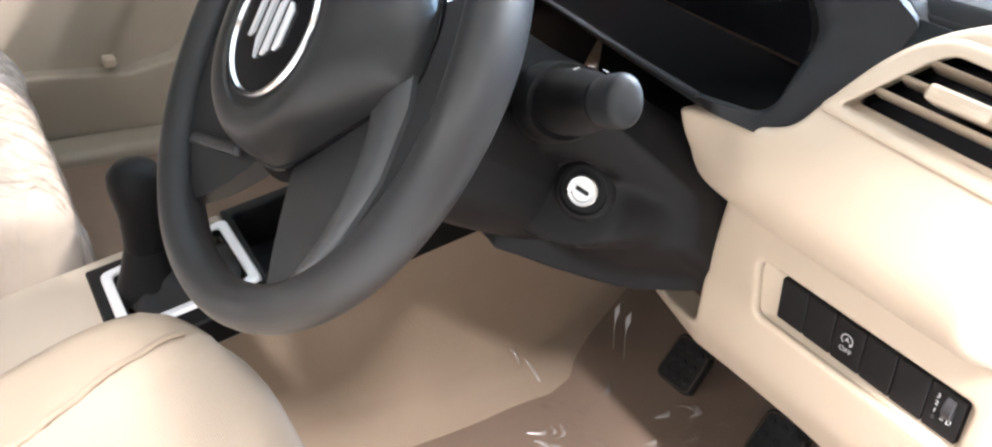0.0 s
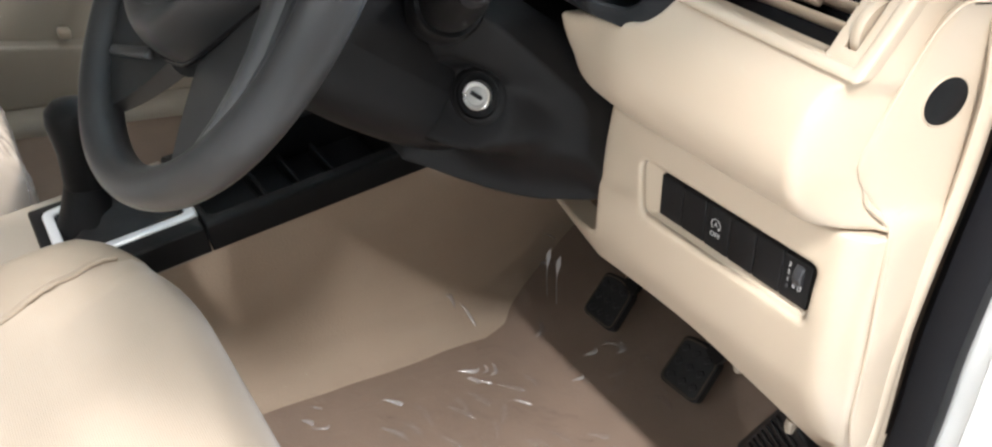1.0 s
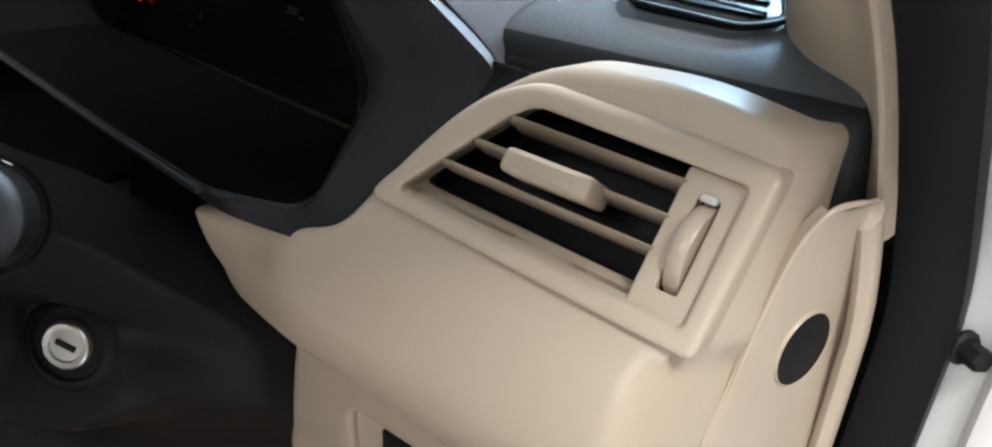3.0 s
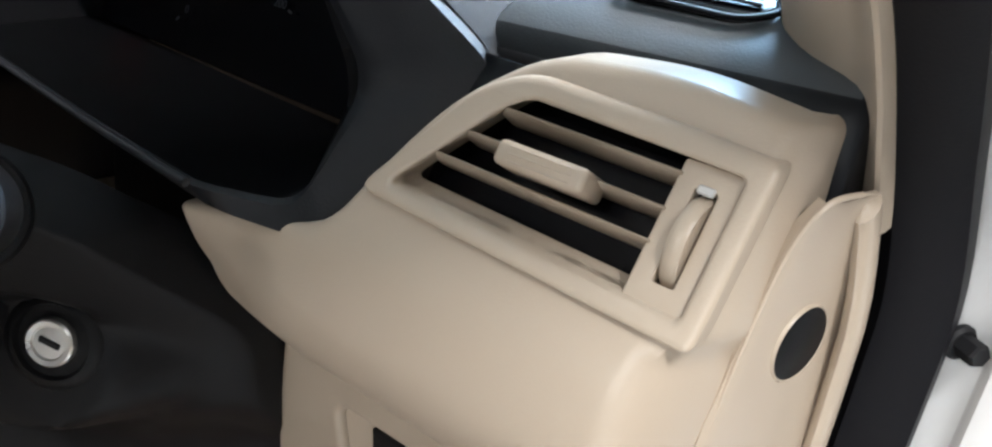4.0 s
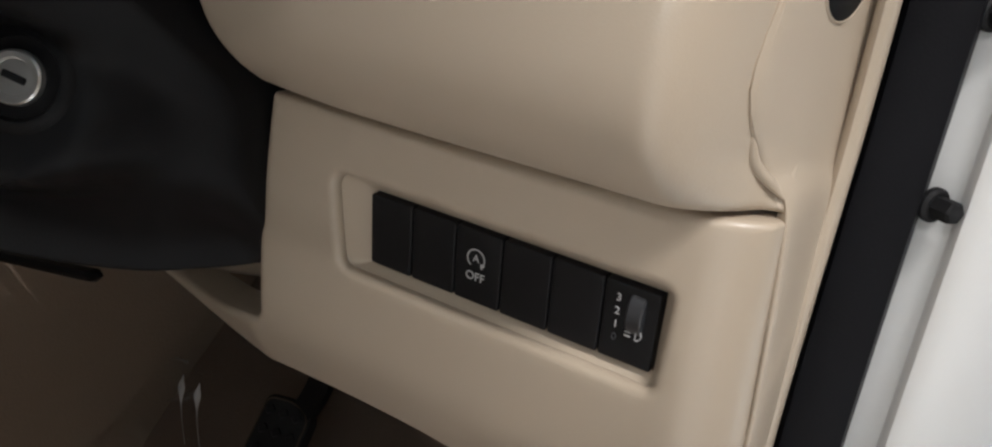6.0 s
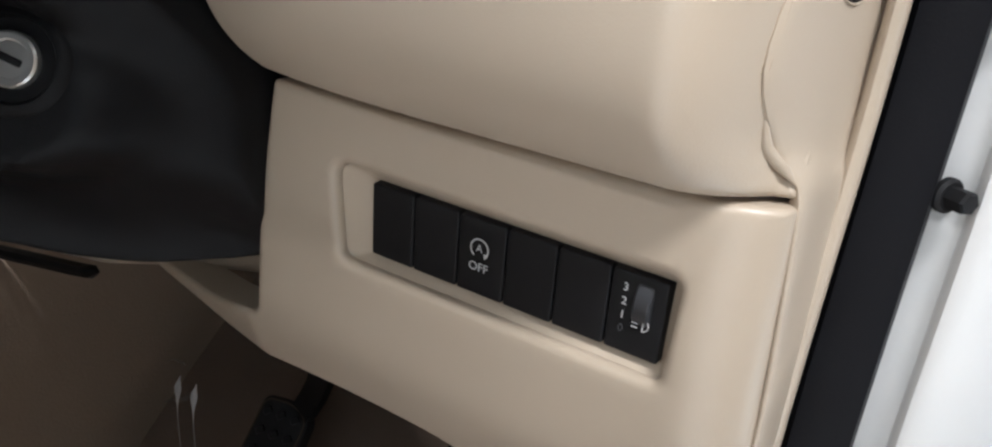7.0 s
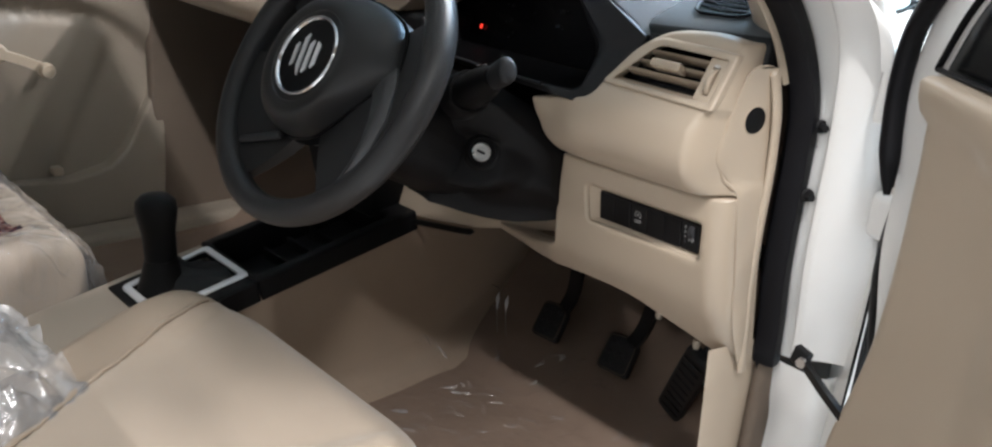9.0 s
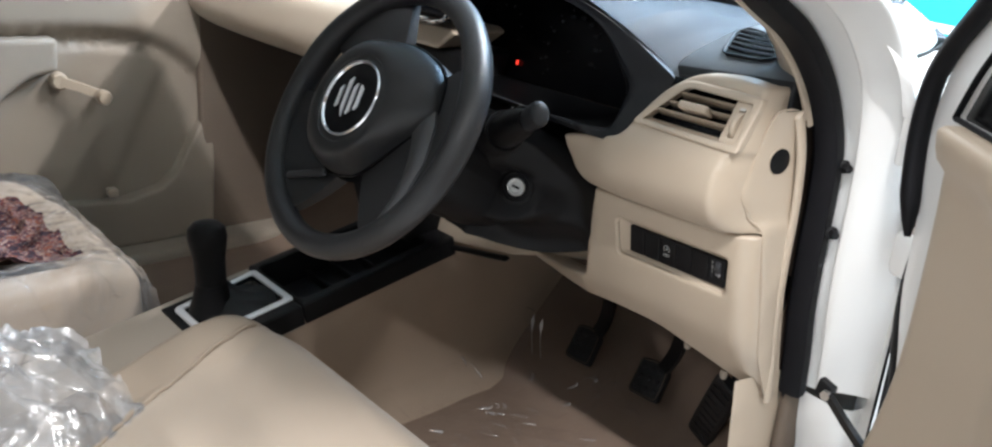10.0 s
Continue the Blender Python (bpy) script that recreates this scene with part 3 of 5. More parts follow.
strap = part("check_strap", rbox(0.024, 0.012, 0.026, 0.003, pose(0.862, 0.198, 0.658, 0, 12, -10)), RUBBER, body, "black steel check strap")
part("strap_bar", sweep([(0.866, 0.196, 0.655), (0.910, 0.160, 0.650), (0.958, 0.118, 0.650)], [(-0.004, -0.0055), (0.004, -0.0055), (0.004, 0.0055), (-0.004, 0.0055)]), RUBBER, strap)
part("strap_bolt", lathe([(0, 0), (0.007, 0), (0.007, 0.006), (0, 0.006)], look((0.868, 0.19, 0.656), (0.868, 1.19, 0.656)), 6), STEEL, strap)

# ---- open driver door ----
DOOR = radians(43)
DM = axes((0.894, 0.215, 0), (math.sin(DOOR), -math.cos(DOOR), 0), (0, 0, 1))
if (DM.to_3x3() @ Vector((0, 0, 1))).x > 0:
    DM = DM @ Matrix.Diagonal((1, 1, -1, 1))


def flipped(bm):
    bmesh.ops.reverse_faces(bm, faces=bm.faces[:])
    return bm


def dpt(s, z, n):
    return DM @ Vector((s, z, n))


door = thing("driver_door", "white car door standing open with beige inner trim", "car door")
win = rounded([(0.104, 1.052), (0.95, 1.06), (0.90, 1.40), (0.62, 1.42), (0.235, 1.195), (0.142, 1.115)], [0.004, 0.03, 0.06, 0.1, 0.08, 0.04])
outer = rounded([(0.11, 0.33), (0.14, 0.26), (1.02, 0.26), (1.05, 0.60), (1.0, 1.05), (0.95, 1.45), (0.60, 1.47), (0.18, 1.220), (0.052, 1.110), (0.024, 1.03), (0.032, 0.96), (0.052, 0.92), (0.055, 0.85), (0.068, 0.81), (0.092, 0.765), (0.118, 0.68)], [0.03, 0.04, 0.05, 0.1, 0.1, 0.06, 0.1, 0.1, 0.03, 0.03, 0.02, 0.02, 0.02, 0.02, 0.02, 0.03])
flip = DM.determinant() < 0
bm = shell(outer, None, 0.006, 0.05, 0.03, [win], 0.006, 0.04, DM)
part("door_frame", flipped(bm) if flip else bm, PAINT, door, "white painted door frame")


def door_trim_height(u, v):
    arm = 0.045 * np.exp(-((v - 0.80 - 0.05 * np.sin(u * 5)) / 0.055) ** 2) * np.clip((u - 0.34) / 0.2, 0, 1)
    roll = 0.012 / (1 + np.exp(-(v - 1.012 + 0.9 * np.clip(u - 0.22, 0, 1) ** 1.6) / 0.004))
    dent = -0.0025 * np.exp(-((v - 1.006 + 0.9 * np.clip(u - 0.22, 0, 1) ** 1.6) / 0.006) ** 2)
    pocket = 0.03 * np.clip((0.60 - v) / 0.05, 0, 1) * np.clip((u - 0.12) / 0.1, 0, 1)
    return 0.022 + arm + roll + dent + pocket


trim_line = rounded([(0.082, 0.60), (0.075, 0.50), (0.10, 0.39), (0.95, 0.36), (0.98, 0.60), (0.95, 1.05), (0.124, 1.05), (0.143, 0.985), (0.150, 0.87), (0.145, 0.77), (0.116, 0.68)], [0.04, 0.05, 0.04, 0.05, 0.1, 0.02, 0.012, 0.04, 0.1, 0.05, 0.1])
bm = shell(trim_line, door_trim_height, 0.012, 0.025, 0.016, (), 0, 0, DM)
part("door_trim", flipped(bm) if flip else bm, BEIGE, door, "beige moulded inner door trim")
bm = shell([(0.085, 1.03), (0.97, 1.045), (0.92, 1.43), (0.60, 1.45), (0.20, 1.215), (0.10, 1.13)], lambda u, v: -0.004 + 0 * u, 0.002, 0.004, 0.05, (), 0, 0, DM)
part("window_pane", flipped(bm) if flip else bm, DOOR_TINT, door, "dark tinted window glass")
rub = [dpt(s, z, 0.010) for s, z in spline([(0.066, 0.905), (0.057, 0.928), (0.041, 0.968), (0.030, 1.02), (0.036, 1.075), (0.062, 1.115), (0.10, 1.150), (0.20, 1.230), (0.42, 1.385), (0.62, 1.468)], 6)]
gap = [dpt(s, z, -0.014) for s, z in spline([(0.036, 0.885), (0.036, 0.84), (0.046, 0.80), (0.066, 0.765), (0.090, 0.72), (0.108, 0.66), (0.112, 0.60)], 5)]
# one black strip for the hinge boot and the shade around it
part("hinge_gap_dark", sweep(gap, oval(0.020, 0.008, 12), False, DM.to_3x3() @ Vector((0, 0, 1)), lambda k: 0.35 + 0.85 * min(1.0, 2.0 * k)), SEAL, door, "black boot and added shade strip in the hinge gap")
part("door_rubber", sweep(rub, oval(0.0115, 0.012, 10), False, DM.to_3x3() @ Vector((0, 0, 1)), lambda k: min(1.0, 0.30 + 4 * k)), SEAL, door, "black rubber door seal")
part("window_rubber", sweep([dpt(s, z, 0.006) for s, z in dense([np.array(p) for p in win], 0.04)], oval(0.003, 0.004, 8), True, DM.to_3x3() @ Vector((0, 0, 1))), SEAL, door)

# ---- passenger door, closed ----
PM = Matrix(((0, 0, 1, -0.915), (1.04, 0, 0, 0.07), (0, 1.08, 0, -0.076), (0, 0, 0, 1)))


def groove(u, v, line, depth, width):
    pts = np.stack([np.ravel(u), np.ravel(v)], 1)
    a = np.array(spline(line, 6))
    d = np.linalg.norm(pts[:, None] - a[None], axis=2).min(1)
    return (depth * np.exp(-(d / width) ** 2)).reshape(np.shape(u))


def pass_height(u, v):
    edge = np.interp(u, [-0.9, -0.45, -0.2, -0.08, 0.0, 0.07], [0.880, 0.876, 0.868, 0.848, 0.805, 0.735])
    h = 0.008 + 0.036 / (1 + np.exp(-(v - edge) / 0.009))
    h = h + groove(u, v, [(-0.9, 0.872), (-0.45, 0.868), (-0.2, 0.862), (-0.08, 0.845), (0.0, 0.80), (0.07, 0.73)], -0.020, 0.020)
    h = h + 0.012 / (1 + np.exp(-((u + 0.09) * 0.9 - (v - 0.70) * 0.45) / -0.006)) * np.clip((edge - v) / 0.03, 0, 1)
    return h


pdoor = thing("passenger_door", "closed passenger door with beige moulded trim", "car door")
bm = shell(rounded([(-1.15, 0.372), (0.075, 0.372), (0.10, 0.60), (0.085, 0.80), (0.03, 1.0), (-1.15, 1.01)], 0.03), pass_height, 0.01, 0.03, 0.0095, (), 0, 0, PM)
part("door_trim", bm, BEIGE_SHADED, pdoor, "beige moulded inner door trim")
arm = shell(rounded([(-0.9, 0.700), (-0.44, 0.715), (-0.385, 0.765), (-0.345, 0.790), (-0.290, 0.798), (-0.283, 0.870), (-0.9, 0.880)], [0.01, 0.04, 0.03, 0.03, 0.016, 0.016, 0.01]), lambda u, v: 0.062 - 0.10 * np.clip((v - 0.80), -0.1, 0.1) ** 2, 0.012, 0.05, 0.012, (), 0, 0, PM)
part("armrest", arm, BEIGE_SHADED, pdoor, "padded beige armrest block")
PD = PM @ Matrix(((0, 1, 0, 0), (0, 0, 1, 0), (1, 0, 0, 0.755), (0, 0, 0, 1)))
pocket = [(-1.1, 0.372), (0.055, 0.372), (0.072, 0.62), (0.066, 0.71), (0.048, 0.715), (0.040, 0.655), (-0.030, 0.540), (-0.075, 0.505), (-0.16, 0.487), (-0.31, 0.500), (-1.1, 0.52)]
bm = shell(pocket, lambda u, v: 0.055 - 0.02 * np.clip((v - 0.5) / 0.2, 0, 1), 0.008, 0.04, 0.016, (), 0, 0, PM)
part("door_pocket", bm, BEIGE_SHADED, pdoor, "beige door pocket with a raised lip")
part("pocket_clip", rbox(0.03, 0.022, 0.018, 0.004, PD @ Matrix.Translation((-0.70, -0.195, 0.515))), BEIGE, pdoor)
crank = part("window_crank", sweep([PD @ Vector(q) for q in ((-0.712, -0.284, 0.775), (-0.700, -0.245, 0.761), (-0.690, -0.208, 0.745))], [(-0.012, -0.006), (0.012, -0.006), (0.010, 0.006), (-0.010, 0.006)], False, (1, 0, 0)), BEIGE, pdoor, "beige window crank handle")
part("crank_hub", lathe([(0, 0), (0.020, 0), (0.019, 0.014), (0.014, 0.02), (0, 0.02)], PD @ pose(-0.726, -0.285, 0.775, 0, 90, 0), 24), BEIGE, crank)
part("crank_knob", lathe([(0, 0), (0.012, 0), (0.016, 0.01), (0.017, 0.028), (0.013, 0.036), (0, 0.037)], PD @ pose(-0.694, -0.205, 0.742, 0, 90, 0), 24), BEIGE, crank)
pull = part("inner_handle", rbox(0.012, 0.11, 0.035, 0.008, PD @ Matrix.Translation((-0.722, -0.195, 0.952))), GREY_PLASTIC, pdoor, "grey inner door handle")
part("handle_bezel", sweep([PD @ Vector((-0.716, -0.195 + 0.07 * math.cos(a), 0.952 + 0.024 * math.sin(a))) for a in np.linspace(0, 2 * math.pi, 28)[:-1]], oval(0.003, 0.003, 6), True, (1, 0, 0)), SILVER, pull)

# ---- dashboard ----
dash = thing("dashboard", "beige lower and dark upper car dashboard", "dashboard")
FASCIA_Y = [(0.84, 0.108), (0.853, 0.094), (0.866, 0.074), (0.884, 0.058), (0.910, 0.051), (0.940, 0.056), (0.962, 0.069), (0.980, 0.082), (1.03, 0.113), (1.06, 0.132)]


def fascia_height(u, v):
    y = ramp(v, FASCIA_Y)
    step = np.clip((v - 0.954) / 0.016, 0, 1)
    step = step * step * (3 - 2 * step)
    start = 0.730 + 0.017 * step
    y = y + 0.046 * np.clip((u - start) / (0.757 - start), 0, 1.3) ** (2 - 0.8 * step) * (1 - 0.45 * step) * np.clip((v - 0.838) / 0.045, 0.4, 1)
    y = y + 0.008 * np.clip((0.565 - u) / 0.065, 0, 1) ** 1.5 * np.clip((0.936 - v) / 0.04, 0, 1) - 0.008 * np.clip((0.53 - u) / 0.04, 0, 1) * np.clip((v - 0.90) / 0.03, 0, 1)
    return -y


fascia = rounded([(0.5035, 0.8535), (0.60, 0.854), (0.70, 0.858), (0.773, 0.8605), (0.769, 0.885), (0.761, 0.92), (0.759, 0.955), (0.759, 0.975), (0.759, 1.0), (0.757, 1.041), (0.70, 1.046), (0.640, 1.040), (0.607, 1.013), (0.590, 0.985), (0.578, 0.955), (0.565, 0.945), (0.53, 0.9415), (0.488, 0.9325), (0.493, 0.898)], [0.002, 0.02, 0.02, 0.004, 0.02, 0.02, 0.02, 0.01, 0.02, 0.007, 0.02, 0.02, 0.02, 0.02, 0.012, 0.012, 0.01, 0.004, 0.02])
vent_gap = rounded([(0.598, 0.9755), (0.716, 0.974), (0.742, 0.974), (0.742, 1.022), (0.716, 1.0225), (0.645, 1.0235), (0.634, 1.016)], [0.006, 0.01, 0.003, 0.003, 0.01, 0.012, 0.012])
part("upper_fascia", shell(fascia, fascia_height, 0.005, 0.022, 0.0055, [vent_gap], 0.003, 0.012), BEIGE, dash, "beige moulded fascia round the side vent")

bezel = rounded([(0.584, 0.9698), (0.716, 0.9670), (0.751, 0.9665), (0.752, 1.030), (0.716, 1.0315), (0.640, 1.0325), (0.619, 1.022)], [0.0085, 0.01, 0.004, 0.006, 0.01, 0.014, 0.014])
part("vent_bezel", shell(bezel, lambda u, v: 0.0052 - ramp(v, FASCIA_Y), 0.0032, 0.010, 0.008, [vent_gap], 0.0025, 0.010), BEIGE, dash, "beige bezel round the side vent")

# side vent
vent = part("vent_box", rbox(0.156, 0.030, 0.085, 0.002, pose(0.674, 0.1275, 0.984, -28, 0, 0)), GLOSS_BLACK, dash, "black inside of the side vent")


def vent_y(z):
    return float(ramp(z, FASCIA_Y))


def slat(z, x0, x1):
    rows = []
    for x in np.linspace(x0, x1, 6):
        y = vent_y(z) + 0.011
        rows.append([(x, y + 0.010 * math.cos(a), z - 0.0068 * math.cos(a) + 0.0016 * math.sin(a)) for a in np.linspace(0, 2 * math.pi, 13)[:-1]])
    return loft(rows, True, True)


for z, x0 in ((0.9865, 0.607), (0.998, 0.618), (1.0105, 0.630)):
    part("slat", slat(z, x0, 0.718), BEIGE, vent)
tabm = pose(0.668, vent_y(1.0) - 0.002, 1.0015, -28, 0, 2)
part("vent_tab", rbox(0.042, 0.022, 0.0105, 0.0026, tabm), BEIGE, vent, "ribbed beige vent tab")
for i in range(3):
    part("tab_rib", rbox(0.030, 0.002, 0.0016, 0.0006, tabm @ Matrix.Translation((0.0, -0.0102, -0.003 + 0.003 * i)), 1), BEIGE, vent)
plate_m = pose(0.7290, vent_y(0.998) - 0.0005, 0.998, -32, 0, 0)
thumb = part("thumbwheel_plate", shell(rounded([(-0.0125, -0.030), (0.0125, -0.030), (0.0125, 0.028), (-0.0125, 0.028)], 0.002), None, 0.001, 0.006, 0.006, [rounded([(-0.004, -0.020), (0.005, -0.020), (0.005, 0.018), (-0.004, 0.018)], 0.001)], 0.0008, 0.005, plate_m @ FRONT), BEIGE, vent)
wheel_m = plate_m @ pose(0.0005, 0.012, -0.001, 0, 90, 0)
part("thumbwheel", lathe([(0, -0.0035), (0.0185, -0.0035), (0.0195, -0.002), (0.0195, 0.002), (0.0185, 0.0035), (0, 0.0035)], wheel_m, 40), BEIGE, thumb)
part("thumbwheel_stop", rbox(0.007, 0.002, 0.0035, 0.0006, plate_m @ Matrix.Translation((0.0005, -0.0006, 0.0178)), 1), THUMB_GREY, thumb, "pale grey stop mark")

# lower panel with the switch recess
LOWER_Y = [(0.58, 0.205), (0.63, 0.172), (0.69, 0.133), (0.74, 0.118), (0.80, 0.108), (0.87, 0.101)]


def lower_height(u, v):
    y = ramp(v, LOWER_Y) + 0.022 * np.clip((u - 0.748) / 0.032, 0, 1.2) ** 2 + 0.034 * np.clip((0.475 - u) / 0.13, 0, 1.5)
    return -y


lower = rounded([(0.486, 0.701), (0.42, 0.679), (0.345, 0.667), (0.29, 0.660), (0.29, 0.644), (0.345, 0.647), (0.42, 0.650), (0.488, 0.659), (0.55, 0.664), (0.62, 0.664), (0.748, 0.622), (0.780, 0.622), (0.779, 0.74), (0.774, 0.858), (0.70, 0.8545), (0.60, 0.8510), (0.5065, 0.850), (0.500, 0.80), (0.491, 0.735)], [0.010, 0.02, 0.02, 0.006, 0.006, 0.02, 0.02, 0.03, 0.03, 0.03, 0.02, 0.01, 0.02, 0.003, 0.01, 0.01, 0.003, 0.02, 0.02])
DISH = rounded([(0.5570, 0.7645), (0.7390, 0.7675), (0.7400, 0.8190), (0.5510, 0.8175)], [0.007, 0.006, 0.006, 0.010])
knee = part("lower_panel", shell(lower, lower_height, 0.005, 0.03, 0.007, [DISH], 0.0055, 0.0065), BEIGE, dash, "beige lower panel below the fascia")
inner = [(0.5735, 0.7712), (0.7352, 0.7735), (0.7352, 0.8138), (0.5735, 0.8118)]
ring0 = dense(DISH, 0.006)


def toward(p, k):
    """A point on the dish wall, k from the rim (0) to the switch row (1)."""
    q = np.array([min(max(p[0], inner[0][0]), inner[1][0]), 0.0])
    lo = np.interp(q[0], [0.5735, 0.7352], [0.7712, 0.7735])
    hi = np.interp(q[0], [0.5735, 0.7352], [0.8118, 0.8138])
    q[1] = min(max(p[1], lo), hi)
    w = p + (q - p) * k
    return (w[0], float(ramp(w[1], LOWER_Y)) + 0.0055 + 0.006 * k + 0.022 * max(0.0, (w[0] - 0.748) / 0.032) ** 2 * (1 - k), w[1])


part("recess_wall", loft([[toward(p, k) for p in ring0] for k in (0.03, 0.15, 0.5, 0.85, 1.0)]), BEIGE, knee)
row = thing("switch_row", "row of six black switches and blanks", "switch panel")
SW = axes((0.5725, 0.1190, 0.7708), (0.1628, -0.0005, 0.0022), (0.0, -0.0060, 0.0410))


def switch(i):
    w = 0.1628 / 6
    bm = shell(rounded([(i * w + 0.0004, 0.0006), ((i + 1) * w - 0.0004, 0.0006), ((i + 1) * w - 0.0004, 0.0405), (i * w + 0.0004, 0.0405)], 0.0015), None, 0.0009, 0.008, 0.008, (), 0, 0, SW)
    return part("switch_cap", bm, SWITCH, row)


caps = [switch(i) for i in range(6)]
w6 = 0.1628 / 6


def on_switch(i, v, h=0.0018):
    return SW @ Matrix.Translation(((i + 0.5) * w6, v, h))


lettering("OFF", 0.0064, on_switch(2, 0.0165), GREY_INK, caps[2])
lettering("A", 0.0056, on_switch(2, 0.0265), GREY_INK, caps[2])
arc = [on_switch(2, 0.0265) @ Vector((0.0049 * math.cos(a), 0.0049 * math.sin(a), 0)) for a in np.linspace(-0.9, 4.1, 24)]
part("icon_ring", sweep(arc, oval(0.00042, 0.0003, 6), False, SW.to_3x3() @ Vector((0, 0, 1))), GREY_INK, caps[2])
part("icon_arrow", loft([[on_switch(2, 0.0265) @ Vector((x * 0.87, y * 0.87, z)) for x, y in ((0.0030, -0.0022), (0.0062, -0.0026), (0.0038, -0.0056))] for z in (0, 0.0002)], True, True), GREY_INK, caps[2])
for k, mark in enumerate("0123"):
    lettering(mark, 0.0054, SW @ Matrix.Translation((5.30 * w6, 0.0135 + 0.0068 * k, 0.0018)), GREY_INK if k else DIM_INK, caps[5])
level = part("level_wheel", lathe([(0, -0.004), (0.013, -0.004), (0.0138, -0.003), (0.0138, 0.003), (0.013, 0.004), (0, 0.004)], SW @ pose(5.62 * w6, 0.027, -0.0095, 0, 90, 0), 28), GREY_PLASTIC, caps[5], "ribbed headlamp level wheel")
lamp_icon = [SW @ Vector((5.68 * w6 + 0.0026 * math.cos(a), 0.0185 + 0.0029 * math.sin(a), 0.0019)) for a in np.linspace(-1.6, 1.6, 14)]
part("icon_lamp", sweep(lamp_icon + [lamp_icon[0]], oval(0.0003, 0.0003, 6), False, SW.to_3x3() @ Vector((0, 0, 1))), GREY_INK, caps[5])
for k in range(3):
    part("icon_beam", rbox(0.003, 0.0006, 0.0003, 0.0001, SW @ Matrix.Translation((5.66 * w6 - 0.0034, 0.0165 + 0.002 * k, 0.0019)), 1), GREY_INK, caps[5])

# end cap that faces the open door
CAP = [((0.780, 0.196), (0.787, 0.222), 0.610), ((0.780, 0.160), (0.787, 0.205), 0.68), ((0.780, 0.142), (0.786, 0.190), 0.76), ((0.7755, 0.126), (0.784, 0.182), 0.845), ((0.7728, 0.1235), (0.783, 0.181), 0.866), ((0.7640, 0.1165), (0.781, 0.180), 0.880), ((0.7575, 0.092), (0.7795, 0.178), 0.91), ((0.758, 0.102), (0.779, 0.175), 0.95), ((0.7595, 0.113), (0.779, 0.172), 0.985), ((0.762, 0.120), (0.779, 0.170), 1.004), ((0.767, 0.127), (0.779, 0.168), 1.0165)]
cols = []
for f, b, z in CAP:
    b = (b[0] - 0.003, b[1])
    mid = ((f[0] + b[0]) / 2 + 0.001, (f[1] + b[1]) / 2 - 0.001)
    tuck = (0.006, -0.006) if z == 0.880 else (0.006, 0.003)
    cols.append(spline([(f[0] - tuck[0], f[1] + tuck[1], z), (*f, z), (*mid, z), (*b, z)], 4))
cap = part("end_cap", loft([spline([c[i] for c in cols], 4) for i in range(len(cols[0]))], False), BEIGE, dash, "beige end cap facing the door")
rib = [(f[0] - 0.0004, f[1] - 0.0010, z) for f, _, z in CAP]
part("cap_rib", sweep(spline(rib[6:] + [(0.7725, 0.138, 1.0195), (0.7755, 0.152, 1.0180)], 6), oval(0.0013, 0.0013, 8), False, (1, 0, 0), lambda k: min(1.0, 0.1 + 4 * k, 0.05 + 6 * (1 - k))), BEIGE, cap)
part("cap_rib", sweep(spline([(0.7720, 0.1235, 0.866)] + rib[3::-1], 6), oval(0.0014, 0.0014, 8), False, (1, 0, 0), lambda k: min(1.0, 0.1 + 3 * k)), BEIGE, cap)
part("cap_rib", sweep(spline([(0.7568, 0.1000, 0.896), (0.7577, 0.1045, 0.888), (0.7592, 0.1098, 0.880), (0.7655, 0.1188, 0.872), (0.7722, 0.1235, 0.8655)], 6), oval(0.0025, 0.0025, 10), False, (1, 0, 0), lambda k: min(1.0, 0.15 + 2 * k, 0.15 + 3 * (1 - k))), BEIGE, cap)
hole_m = look((0.7685, 0.1395, 0.9535), (-0.2025, 0.3805, 0.954))
part("hole_plug", lathe([(0, 0.0012), (0.0158, 0.0012), (0.0164, 0.0008), (0.0164, -0.006), (0, -0.006)], hole_m, 36), BLACK, cap, "round black plug")
part("hole_lip", lathe([(0.0164, -0.004), (0.0166, 0.0010), (0.0171, 0.0012), (0.0177, 0.0004), (0.0180, -0.004)], hole_m, 40), BEIGE, cap)

# black sheet added so the gap beside the shroud reads dark
part("dash_backing", rbox(0.29, 0.012, 0.16, 0.004, Matrix.Translation((0.445, 0.128, 0.868))), BLACK, dash, "black sheet added to darken the gap between shroud and fascia")
# dash top
TOP = [(0.150, 0.98), (0.152, 1.018), (0.155, 1.034), (0.160, 1.045), (0.170, 1.0525), (0.185, 1.059), (0.21, 1.067), (0.25, 1.077), (0.30, 1.085), (0.45, 1.092), (0.62, 1.078), (0.72, 1.04)]


def pad_lean(x):
    """How far the pad's front edge has come forward and down at x."""
    return 1 - min(1.0, max(0.0, (x - 0.575) / 0.185))


rows = []
for x, skirt in [(x, 0.0) for x in np.linspace(0.577, 0.757, 38)] + [(0.7595, 0.001), (0.7620, 0.0035), (0.7632, 0.008), (0.7638, 0.03), (0.7640, 0.065)]:
    s = pad_lean(x)
    lip_ = 0.010 * max(0.0, 1 - (x - 0.577) / 0.012) ** 2
    rows.append([(x, y - 0.014 * s * max(0.0, 1 - (y - 0.15) / 0.2), z - 0.010 * s * max(0.0, 1 - (y - 0.15) / 0.16) - lip_ - skirt) for y, z in spline(TOP, 5)])
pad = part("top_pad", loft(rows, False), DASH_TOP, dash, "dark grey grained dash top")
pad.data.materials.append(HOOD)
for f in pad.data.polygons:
    # the rolled front edge and the end take a black that paints in shade
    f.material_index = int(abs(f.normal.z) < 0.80)
